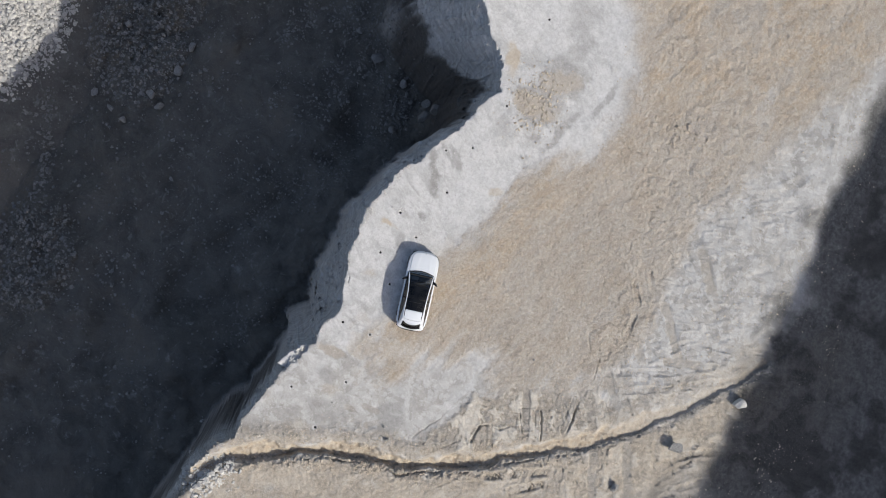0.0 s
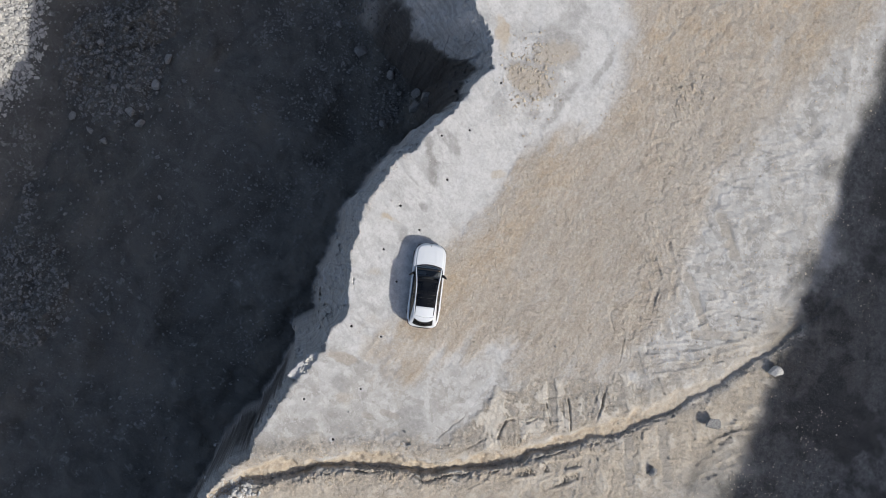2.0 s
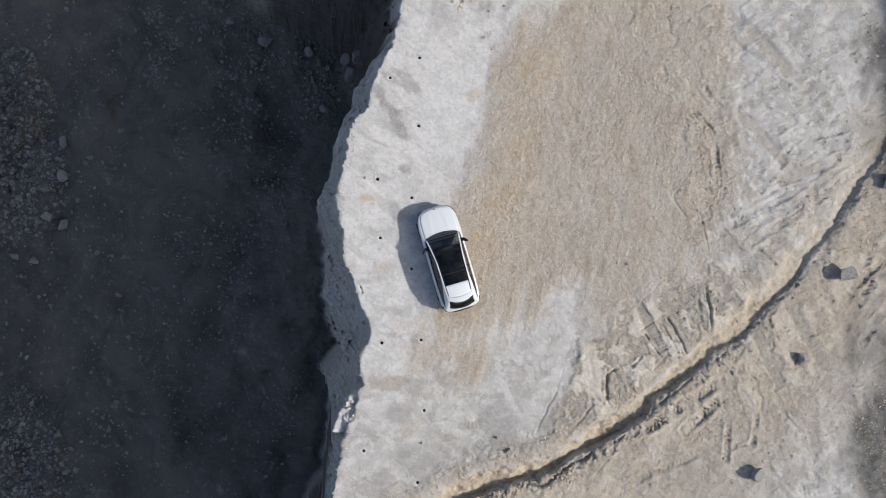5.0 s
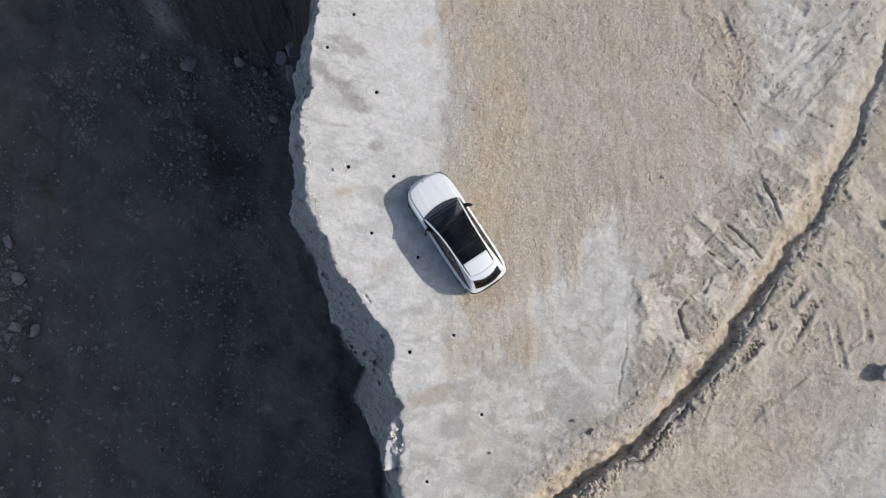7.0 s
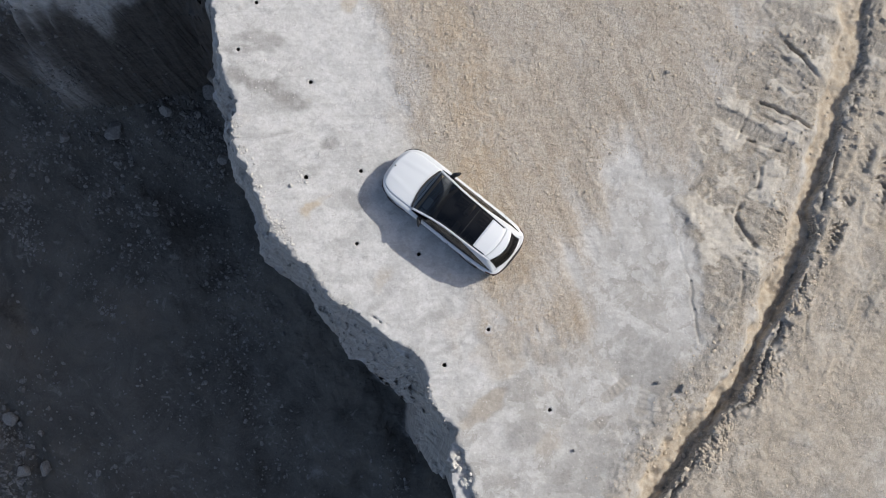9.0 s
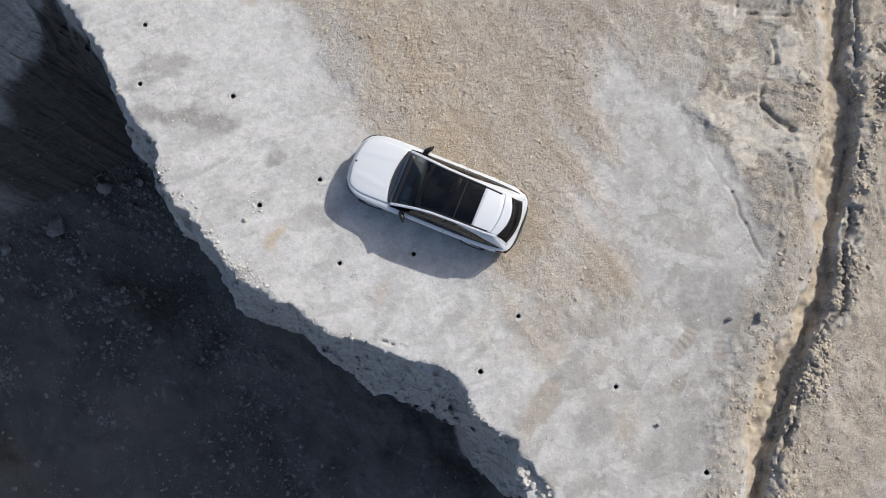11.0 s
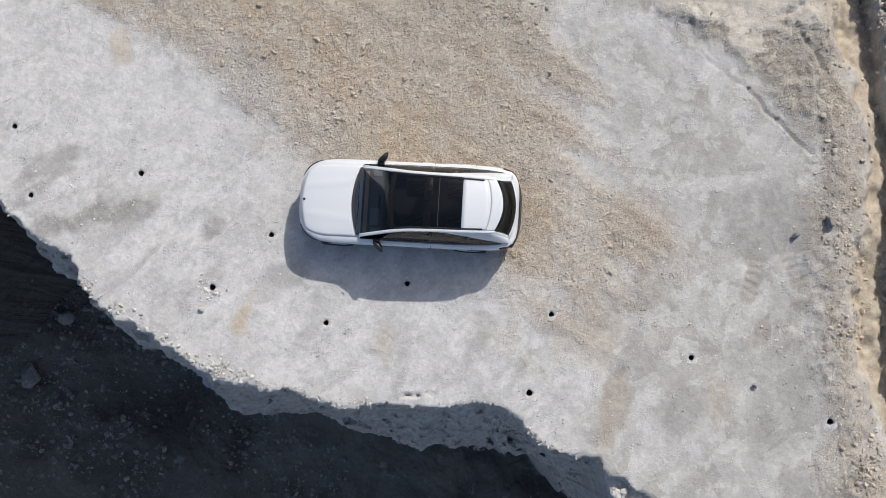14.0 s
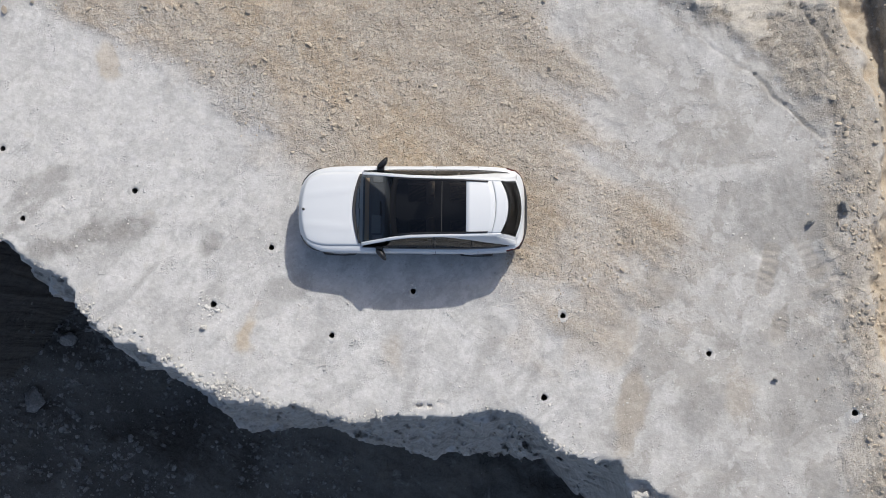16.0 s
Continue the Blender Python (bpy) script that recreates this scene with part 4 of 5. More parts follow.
def lower_section(x, arch=True):
    """Half of a cross-section of the body below the windows, from the sill to the middle."""
    w, zc, zs = look_up(LOWER, x)
    sill = 0.27 + 0.12 * max(0, (abs(x + 0.38) - 2.15) / 0.3)
    for wx in WHEELS_X:
        r = WHEEL_R + 0.055
        if arch and abs(x - wx) < r:
            sill = max(sill, 0.36 + math.sqrt(r * r - (x - wx) ** 2))
    sill = min(sill, zs - 0.12)
    mid = (sill + zs) / 2
    return [(w * 0.90, sill), (w * 0.965, sill + (mid - sill) * 0.4), (w * 0.985, mid), (w, zs - 0.10), (w * 0.985, zs - 0.035), (w * 0.95, zs), (w * 0.88, zs + (zc - zs) * 0.35),
            (w * 0.72, zs + (zc - zs) * 0.68), (w * 0.5, zs + (zc - zs) * 0.88), (w * 0.28, zc - 0.004), (0.0, zc)]


def full(half):
    return [(y, z) for y, z in half] + [(-y, z) for y, z in half[-2::-1]]


# x, belt height, belt half width, roof half width, roof height, bow of the line across
UPPER = [(-1.42, 1.015, 0.8, 0.78, 1.03, 0.16), (-1.2, 1.02, 0.815, 0.748, 1.18, 0.15), (-0.95, 1.025, 0.825, 0.712, 1.304, 0.13), (-0.75, 1.03, 0.83, 0.684, 1.402, 0.11),
         (-0.6, 1.032, 0.83, 0.665, 1.45, 0.08), (-0.3, 1.035, 0.83, 0.638, 1.503, 0.03), (0.3, 1.045, 0.83, 0.62, 1.526, 0.0), (0.8, 1.06, 0.825, 0.61, 1.512, 0.0),
         (1.15, 1.075, 0.81, 0.597, 1.492, -0.06), (1.32, 1.08, 0.8, 0.59, 1.481, -0.12), (1.47, 1.085, 0.785, 0.588, 1.466, -0.2), (1.5, 1.085, 0.782, 0.592, 1.406, -0.2),
         (1.66, 1.08, 0.765, 0.618, 1.234, -0.19), (1.82, 1.06, 0.73, 0.655, 1.061, -0.13)]


def shell(x, v):
    """A point of the cabin's skin: v from 0 at the belt over 0.5 at the roof's edge to 1 at the middle; negative v for the other side by mirror."""
    zb, b, r, t, bow = look_up(UPPER, x)
    if v <= 0.5:
        u = v / 0.5
        y = b + (r - b) * u + 0.02 * math.sin(math.pi * u)
        return Vector((x, y, zb + (t - zb) * u))
    u = (v - 0.5) / 0.5
    y = r * (1 - u)
    crown = 0.055 * (1 - (1 - u) ** 2.2) * (0.4 if x < -1.0 or x > 1.49 else 1.0)
    return Vector((x - bow * (1 - (1 - u) ** 2), y, t + crown))


def skin(x0, x1, v0, v1, nx, nv, lift=0.0, sides=(1,), ends=None):
    """A patch of the cabin's skin. ends: gives the two x for each v."""
    bm = bmesh.new()
    for side in sides:
        rows = []
        for a in range(nx + 1):
            row = []
            for b in range(nv + 1):
                v = v0 + (v1 - v0) * b / nv
                xa, xb = ends(v) if ends else (x0, x1)
                p = shell(xa + (xb - xa) * a / nx, v)
                row.append((p.x, p.y * side, p.z + lift))
            rows.append(row)
        surface(bm, rows)
    bmesh.ops.remove_doubles(bm, verts=bm.verts[:], dist=0.0005)
    return bm


def window_top(x):
    """How far up the side the glass reaches: it tapers to a point towards the tail."""
    return 0.48 - 0.41 * min(1.0, max(0.0, (x - 0.25) / 1.45)) ** 1.5


def side_patch(x0, x1, low, high, nx, nv, lift, side):
    """A patch of the cabin's side between two lines given as functions of x."""
    bm = bmesh.new()
    rows = []
    for a in range(nx + 1):
        x = x0 + (x1 - x0) * a / nx
        lo, hi = low(x), high(x)
        rows.append([(p.x, p.y * side, p.z + lift) for p in (shell(x, lo + (hi - lo) * b / nv) for b in range(nv + 1))])
    surface(bm, rows)
    return bm


def wheel(parent, x, side):
    hub = new("wheel")
    hub.parent = parent
    bm = bmesh.new()
    prof = [(0.24, -0.10), (0.33, -0.118), (0.362, -0.09), (0.368, 0.0), (0.362, 0.09), (0.33, 0.118), (0.24, 0.10)]
    ring = [[(r * math.cos(a), d, r * math.sin(a)) for r, d in prof] for a in [2 * math.pi * n / 32 for n in range(33)]]
    surface(bm, ring)
    bmesh.ops.remove_doubles(bm, verts=bm.verts[:], dist=0.0005)
    tyre = part("tyre", bm, MAT_TYRE, hub)
    bm = bmesh.new()
    bmesh.ops.create_cone(bm, cap_ends=True, segments=32, radius1=0.06, radius2=0.05, depth=0.05, matrix=pose(0, 0.085, 0, 90))
    for n in range(10):
        a = 2 * math.pi * n / 10
        for v in box(bm, 0.04, 0.235, -0.018, 0.018, -0.02, 0.02):
            v.co = Matrix.Rotation(a, 3, "Y") @ Vector((v.co.x, 0.08 + v.co.z - 0.05 * v.co.x, v.co.y))
    rimring = [[(r * math.cos(a), d, r * math.sin(a)) for r, d in [(0.242, -0.1), (0.225, -0.08), (0.225, 0.07), (0.246, 0.098)]] for a in [2 * math.pi * n / 32 for n in range(33)]]
    surface(bm, rimring)
    part("rim", bm, MAT_RIM, hub, "silver alloy rim")
    bm = bmesh.new()
    bmesh.ops.create_cone(bm, cap_ends=True, segments=28, radius1=0.17, radius2=0.17, depth=0.03, matrix=pose(0, 0.0, 0, 90))
    part("brake_disc", bm, MAT_CHROME, hub)
    hub.matrix_basis = pose(x, side * 0.80, WHEEL_R, 0, 0, 0 if side > 0 else 180)
    return hub


def mirror(parent, side):
    bm = bmesh.new()
    bmesh.ops.create_icosphere(bm, subdivisions=3, radius=1)
    for v in bm.verts:
        n = v.co.copy()
        v.co = (n.x * (0.085 - 0.030 * n.y) + 0.15 * (n.y + 1) * 0.5, n.y * 0.125, n.z * 0.08)
    ob = part("door_mirror", bm, MAT_BLACK, parent, "gloss black mirror housing")
    bm = bmesh.new()
    surface(bm, [[(0.115 + y * 0.7, y, z) for y in (-0.07, 0.0, 0.07)] for z in (-0.05, 0.0, 0.05)])
    part("mirror_glass", thicken(bm, 0.004), MAT_CHROME, ob)
    bm = bmesh.new()
    box(bm, -0.06, 0.10, -0.19, -0.05, -0.06, -0.01, 0.8)
    part("mirror_stalk", bm, MAT_BLACK, ob, bevel=0.008)
    ob.matrix_basis = pose(-1.06, side * 0.965, 1.06) @ Matrix.Diagonal((1, side, 1, 1))


def seat(parent, x, y):
    bm = bmesh.new()
    box(bm, x - 0.26, x + 0.24, y - 0.25, y + 0.25, 0.45, 0.62, 0.92)
    ob = part("seat", bm, MAT_LEATHER, parent, "beige leather seat", bevel=0.04)
    bm = bmesh.new()
    for v in box(bm, x + 0.18, x + 0.32, y - 0.24, y + 0.24, 0.60, 1.12, 0.85):
        v.co.x += 0.35 * (v.co.z - 0.6) * 0.5
    part("backrest", bm, MAT_LEATHER, ob, bevel=0.04)
    bm = bmesh.new()
    box(bm, x + 0.30, x + 0.40, y - 0.13, y + 0.13, 1.13, 1.27, 0.85)
    part("headrest", bm, MAT_LEATHER, ob, bevel=0.03)


def build_car():
    car = tagged(new("car"), "white estate-bodied car with black panoramic roof parked on limestone dust", "car")
    xs = sorted({round(v, 4) for v in [r[0] for r in LOWER] + [wx + WHEEL_R * 1.16 * math.cos(math.pi * n / 14) for wx in WHEELS_X for n in range(15)] + [-1.4 + 0.2 * n for n in range(12)]})
    bm = bmesh.new()
    vs = surface(bm, [[(x, y, z) for y, z in full(lower_section(x))] for x in xs])
    for row in (vs[0], vs[-1]):
        bm.faces.new(row)
    bmesh.ops.delete(bm, geom=[f for f in bm.faces if -1.34 < f.calc_center_median().x < 1.62 and abs(f.calc_center_median().y) < 0.79 and f.calc_center_median().z > 0.9], context="FACES")
    body = part("body", bm, MAT_PAINT, car, "glossy white painted bodywork")
    # underside, kept inside the skin and clear of the wheels
    bm = bmesh.new()
    box(bm, -2.62, 1.9, -0.62, 0.62, 0.2, 0.62, 0.97)
    part("underbody", bm, MAT_PLASTIC, car, bevel=0.04)
    # bonnet: a panel just proud of the body, with two creases
    bm = bmesh.new()
    rows = []
    for a in range(15):
        x = -2.66 + 1.235 * a / 14
        w, zc, zs = look_up(LOWER, x)
        row = []
        for b in range(-12, 13):
            y = min(0.78, w * 0.86) * b / 12
            half = sorted(lower_section(x, False)[5:])
            z = float(np.interp(abs(y), [p[0] for p in half], [p[1] for p in half]))
            crease = 0.012 * math.exp(-((abs(y) - 0.30 - 0.10 * (x + 2.6)) / 0.05) ** 2) * (1 - abs(2 * a / 14 - 1) ** 4)
            row.append((x - (0.10 + 0.05 * a / 14) * (1 - (b / 12) ** 2), y, z + 0.006 + crease))
        rows.append(row)
    surface(bm, rows)
    part("bonnet", thicken(bm, 0.006), MAT_PAINT, car)
    bm = bmesh.new()
    bmesh.ops.create_cone(bm, cap_ends=True, segments=20, radius1=0.03, radius2=0.026, depth=0.012, matrix=pose(-2.68, 0, 0.884, 0, -12, 0))
    part("badge", bm, MAT_PLASTIC, car, "small dark round badge")
    # front: grille, lamps, lower intake
    bm = bmesh.new()
    surface(bm, [[(-2.828 + 0.10 * (abs(y) / 0.45) ** 2, y, z) for y in np.linspace(-0.45, 0.45, 9)] for z in (0.45, 0.55, 0.66)])
    part("grille", thicken(bm, 0.02), MAT_BLACK, car, "black radiator grille")
    for side in (1, -1):
        bm = bmesh.new()
        rows = []
        for n in range(9):
            u = n / 8
            y = 0.53 + 0.345 * u
            x = float(np.interp(y, [r[1] for r in LOWER[:8]], [r[0] for r in LOWER[:8]]))
            zs = look_up(LOWER, x)[2]
            fat = 0.085 * math.sin(math.pi * min(1, 0.25 + u * 0.8))
            rows.append([(x - 0.016 + 0.012 * k, (y + 0.014 - 0.006 * k) * side, zs - 0.045 + fat * (k - 0.5)) for k in (0, 0.5, 1)])
        surface(bm, rows)
        part("headlight", thicken(bm, 0.02), MAT_LAMP_CLEAR, car, "swept-back clear headlight")
        bm = bmesh.new()
        rows = []
        for n in range(9):
            u = n / 8
            y = 0.42 + 0.46 * u
            x = float(np.interp(-y, [-r[1] for r in LOWER[12:]], [r[0] for r in LOWER[12:]]))
            zs = look_up(LOWER, x)[2]
            fat = 0.05 * (0.4 + 0.6 * u)
            rows.append([(x + 0.010 - 0.03 * k, (y + 0.010 - 0.03 * k) * side, zs - 0.05 + fat * (k - 0.2)) for k in (0, 0.5, 1)])
        surface(bm, rows)
        part("tail_light", thicken(bm, 0.015), MAT_LAMP_RED, car, "dark red tail light")
        # sill strip
        bm = bmesh.new()
        box(bm, -1.45, 0.5, side * 0.86 - 0.03, side * 0.86 + 0.03, 0.24, 0.32, 0.9)
        part("sill_trim", bm, MAT_PLASTIC, car, "black sill strip", bevel=0.01)
        for x0, x1 in ((-0.92, 0.12), (0.14, 0.98)):
            bm = bmesh.new()
            box(bm, x1 - 0.26, x1 - 0.06, side * 0.925 - 0.012, side * 0.925 + 0.016, 0.84, 0.865)
            part("door_handle", bm, MAT_PAINT, car, bevel=0.006)
        # seams between doors
        for x0 in (-0.98, 0.13, 1.02):
            bm = bmesh.new()
            rows = []
            for y, z in lower_section(x0, False)[1:6]:
                rows.append([(x0 - 0.004, side * (y + 0.001), z), (x0 + 0.004, side * (y + 0.001), z)])
            surface(bm, rows)
            part("door_seam", bm, MAT_PLASTIC, car)
        wheel(car, WHEELS_X[0], side)
        wheel(car, WHEELS_X[1], side)
        mirror(car, side)
    bm = bmesh.new()
    surface(bm, [[(2.04 - 0.50 * (abs(y) / 0.8) ** 3.2 * 0.35 + dx, y, z) for y in np.linspace(-0.78, 0.78, 15)] for dx, z in ((-0.03, 0.36), (0.02, 0.42), (0.02, 0.58), (-0.005, 0.64))])
    part("rear_bumper", thicken(bm, 0.03), MAT_PLASTIC, car, "dark lower rear bumper")
    bm = bmesh.new()
    surface(bm, [[(-2.80 + 0.60 * (abs(y) / 0.9) ** 3.0 * 0.5 + dx, y, z) for y in np.linspace(-0.74, 0.74, 15)] for dx, z in ((0.03, 0.27), (-0.02, 0.33), (-0.02, 0.42))])
    part("front_bumper_trim", thicken(bm, 0.02), MAT_PLASTIC, car)
    # cabin
    part("windscreen", skin(-1.42, -0.60, 0.54, 1.0, 14, 10, 0.0, (1, -1)), MAT_GLASS_FRONT, car, "clear windscreen")
    bm = skin(0, 0, 0.53, 1.0, 3, 10, 0.004, (1, -1), lambda v: (-1.455, -1.40))
    part("cowl", thicken(bm, 0.004), MAT_PLASTIC, car, "black cowl below the windscreen")
    bm = skin(-0.70, -0.60, 0.545, 1.0, 3, 10, 0.004, (1, -1))
    part("windscreen_header", thicken(bm, 0.004), MAT_HEADER, car)
    part("roof_glass", skin(-0.60, 0.27, 0.56, 1.0, 12, 10, 0.002, (1, -1)), MAT_GLASS_ROOF, car, "black panoramic glass roof")
    part("roof_glass", skin(0.285, 0.775, 0.56, 1.0, 8, 10, 0.0, (1, -1)), MAT_GLASS_ROOF, car, "black panoramic glass roof")
    bm = skin(0.262, 0.29, 0.56, 1.0, 2, 10, -0.003, (1, -1))
    part("roof_crossbar", thicken(bm, 0.004), MAT_PLASTIC, car)
    bm = skin(0.775, 1.275, 0.545, 1.0, 6, 10, 0.002, (1, -1))
    part("roof_panel", thicken(bm, 0.006), MAT_PAINT, car, "white rear roof panel")
    bm = skin(1.279, 1.44, 0.535, 1.0, 6, 12, 0.002, (1, -1))
    part("roof_spoiler", thicken(bm, 0.008), MAT_PAINT, car, "white roof spoiler")
    part("rear_window", skin(1.45, 1.765, 0.53, 1.0, 8, 10, 0.0, (1, -1)), MAT_GLASS_DARK, car, "dark rear window")
    bm = skin(1.765, 1.82, 0.53, 1.0, 4, 12, 0.003, (1, -1))
    part("tailgate", thicken(bm, 0.01), MAT_PAINT, car, "white tailgate below the rear window")
    bm = skin(1.48, 1.765, 0.56, 1.0, 8, 10, -0.045, (1, -1))
    part("tailgate_trim", bm, MAT_BLACK, car)
    for side in (1, -1):
        bm2 = skin(-1.42, 1.815, 0.478, 0.542, 54, 4, 0.003, (side,))
        part("roof_rail_panel", thicken(bm2, 0.012), MAT_PAINT, car, "white pillar and roof edge")
        bm2 = skin(-0.62, 1.2, 0.55, 0.575, 26, 2, 0.016, (side,))
        part("roof_rail", thicken(bm2, 0.02), MAT_BLACK, car, "black roof rail")
        part("front_side_window", skin(0, 0, 0.04, 0.48, 12, 5, 0, (side,), lambda v: (-1.22 + 1.0 * v * 1.1, 0.10)), MAT_GLASS, car, "tinted side window")
        part("rear_side_window", side_patch(0.16, 0.88, lambda x: 0.04, window_top, 10, 5, 0, side), MAT_GLASS_DARK, car, "dark side window")
        part("quarter_window", side_patch(0.94, 1.70, lambda x: 0.04, window_top, 12, 4, 0, side), MAT_GLASS_DARK, car, "dark quarter window")
        part("door_pillar", thicken(skin(0.10, 0.165, 0.02, 0.47, 2, 5, -0.002, (side,)), 0.02), MAT_BLACK, car)
        part("door_pillar", thicken(skin(0, 0, 0.02, 0.36, 2, 5, -0.002, (side,), lambda v: (0.87 + 0.1 * v, 0.94 + 0.1 * v)), 0.02), MAT_BLACK, car)
        part("rear_pillar", thicken(side_patch(0.25, 1.82, lambda x: window_top(x) - 0.10 * max(0, x - 1.6) / 0.22, lambda x: 0.482, 30, 6, 0.003, side), 0.012), MAT_PAINT, car)
        bm2 = skin(-1.30, 1.66, -0.045, 0.05, 30, 2, 0.002, (side,))
        part("window_trim", thicken(bm2, 0.02), MAT_BLACK, car, "black strip below the side windows")
    # inside
    bm = bmesh.new()
    box(bm, -1.5, 1.75, -0.76, 0.76, 0.40, 0.46)
    part("cabin_floor", bm, MAT_DASH, car)
    bm = bmesh.new()
    for v in box(bm, -1.5, -0.85, -0.74, 0.74, 0.62, 1.0, 0.97):
        if v.co.z > 0.9 and v.co.x > -1.0:
            v.co.x -= 0.08
    dash = part("dashboard", bm, MAT_DASH, car, "dark dashboard", bevel=0.05)
    bm = bmesh.new()
    box(bm, -1.36, -1.27, -0.66, 0.66, 1.0, 1.012, 0.98)
    part("dashboard_trim", bm, MAT_TRIM, dash, "brown leather strip under the windscreen", bevel=0.004)
    bm = bmesh.new()
    box(bm, -1.22, -1.02, -0.52, -0.12, 0.985, 1.02, 0.9)
    part("instrument_hood", bm, MAT_HOOD, dash, "grey instrument hood", bevel=0.012)
    bm = bmesh.new()
    for v in box(bm, -1.0, -0.985, -0.15, 0.15, 0.93, 1.09):
        v.co.x -= 0.25 * (v.co.z - 0.93)
    part("display", bm, MAT_BLACK, dash, "black display screen", bevel=0.004)
    for y in (-0.62, 0.62):
        bm = bmesh.new()
        box(bm, -1.2, -0.98, y - 0.07, y + 0.07, 0.99, 1.008, 0.9)
        part("air_vent", bm, MAT_HOOD, dash, bevel=0.004)
    bm = bmesh.new()
    ring = [[((0.175 + 0.016 * math.cos(b)) * math.cos(a), (0.175 + 0.016 * math.cos(b)) * math.sin(a), 0.016 * math.sin(b)) for b in [2 * math.pi * k / 8 for k in range(9)]]
            for a in [2 * math.pi * k / 28 for k in range(29)]]
    surface(bm, ring)
    box(bm, -0.17, 0.17, -0.02, 0.02, -0.01, 0.01)
    wheel_ob = part("steering_wheel", bm, MAT_DASH, car)
    wheel_ob.matrix_basis = pose(-0.72, -0.36, 0.92, 0, 62, 0)
    for y in (-0.38, 0.38):
        seat(car, -0.28, y)
        seat(car, 0.62, y)
    bm = bmesh.new()
    box(bm, 1.12, 1.62, -0.66, 0.66, 0.46, 0.92, 0.97)
    part("boot_cover", bm, MAT_DASH, car, bevel=0.03)
    for side in (1, -1):
        bm = bmesh.new()
        box(bm, -0.30, 0.30, -0.009, 0.009, 0.0, 0.018)
        w_ = part("wiper", bm, MAT_PLASTIC, car, bevel=0.003)
        w_.matrix_basis = pose(-1.47, side * 0.30, 1.075, 0, 0, 88)
    return car


car = build_car()

# ---- drill holes ----
rng = np.random.default_rng(5)


def height_at(x, y):
    return ground_height(np.atleast_1d(np.asarray(x, float)), np.atleast_1d(np.asarray(y, float)))[0]


def drill_hole(x, y, r):
    hole = tagged(new("drill_hole"), "bored blast hole with crushed pale rock round its mouth", "drill hole", "blast holes on the bench")
    z = float(height_at(x, y)[0])
    bm = bmesh.new()
    rows, count = [], 28
    outer = r + 0.13
    for n in range(count + 1):
        a = 2 * math.pi * (n % count) / count
        wob = 1 + 0.07 * math.sin(3 * a + x) + 0.05 * math.sin(7 * a + y * 3)
        row = []
        for rr, h in ((outer * (1 + 0.1 * math.sin(5 * a + x)), -0.012), (r + 0.075, 0.004 + 0.006 * math.sin(2 * a + y)), (r * 1.05 * wob + 0.012, 0.006 + 0.006 * math.sin(2 * a + x)), (r * wob * 0.95, -0.015)):
            row.append((rr * math.cos(a), rr * math.sin(a), h + 0.006 * math.sin(11 * a + rr * 60)))
        rows.append(row)
    surface(bm, rows)
    bmesh.ops.remove_doubles(bm, verts=bm.verts[:], dist=0.0005)
    edge = part("collar", bm, ground_mesh.materials[0], hole)
    bm = bmesh.new()
    surface(bm, [[(r * f * (1 + 0.07 * math.sin(3 * a + x) + 0.05 * math.sin(7 * a + y * 3)) * math.cos(a), r * f * (1 + 0.07 * math.sin(3 * a + x) + 0.05 * math.sin(7 * a + y * 3)) * math.sin(a), h)
                  for f, h in ((0.95, -0.012), (0.92, -0.12), (0.8, -0.6), (0.7, -1.6), (0.02, -1.62))] for a in [2 * math.pi * n / count for n in range(count + 1)]])
    bmesh.ops.remove_doubles(bm, verts=bm.verts[:], dist=0.0005)
    part("bore", bm, MAT_HOLE, hole, "dark bored shaft")
    hole.matrix_basis = pose(x, y, z)


for spot in HOLES:
    drill_hole(*spot)


# ---- stones ----
def rock_mesh(name, seed, detail=2, flat=0.7, jag=0.35):
    r = np.random.default_rng(seed)
    bm = bmesh.new()
    bmesh.ops.create_icosphere(bm, subdivisions=detail, radius=1)
    cuts = [(Vector(r.normal(size=3)).normalized(), r.uniform(0.38, 0.72)) for _ in range(13)]
    for v in bm.verts:
        p = v.co.copy()
        for n, d in cuts:
            over = p.dot(n) - d
            if over > 0:
                p -= n * over * 0.98
        p *= 1 + jag * 0.3 * noise.noise(v.co * 2.1 + Vector((seed, 0, 0)))
        v.co = (p.x, p.y * 0.85, p.z * flat)
    me = bpy.data.meshes.new(name)
    bm.to_mesh(me)
    bm.free()
    return me


def place_rock(name, label, x, y, size, seed, mat, group="", sink=0.25, flat=0.7, turn=None, detail=3, lean=0.0):
    me = rock_mesh(name, seed, detail, flat)
    me.materials.append(mat)
    ob = tagged(new(name, me), label, "rock", group)
    z = float(height_at(x, y)[0])
    ob.matrix_basis = pose(x, y, z + size * flat * (0.82 - sink), lean, lean * 0.5, rng.uniform(0, 360) if turn is None else turn) @ Matrix.Diagonal((size, size, size, 1))
    return ob


place_rock("boulder", "large pale angular boulder half in shade on the bench", 2.22, 21.33, 0.50, 3, MAT_STONE_PALE, "boulders on the bench", 0.1, 0.9)
place_rock("boulder", "large grey angular boulder with a sharp edge", 5.68, 17.88, 0.52, 8, MAT_STONE_GREY, "boulders on the bench", 0.1, 1.0)
place_rock("boulder", "grey angular boulder beside wheel tracks", 8.85, 14.68, 0.40, 11, MAT_STONE_GREY, "boulders on the bench", 0.1, 1.0)
place_rock("boulder", "dark grey boulder beyond the gully", 13.3, 11.1, 0.45, 14, MAT_STONE_GREY, "boulders on the bench", 0.1, 0.9)
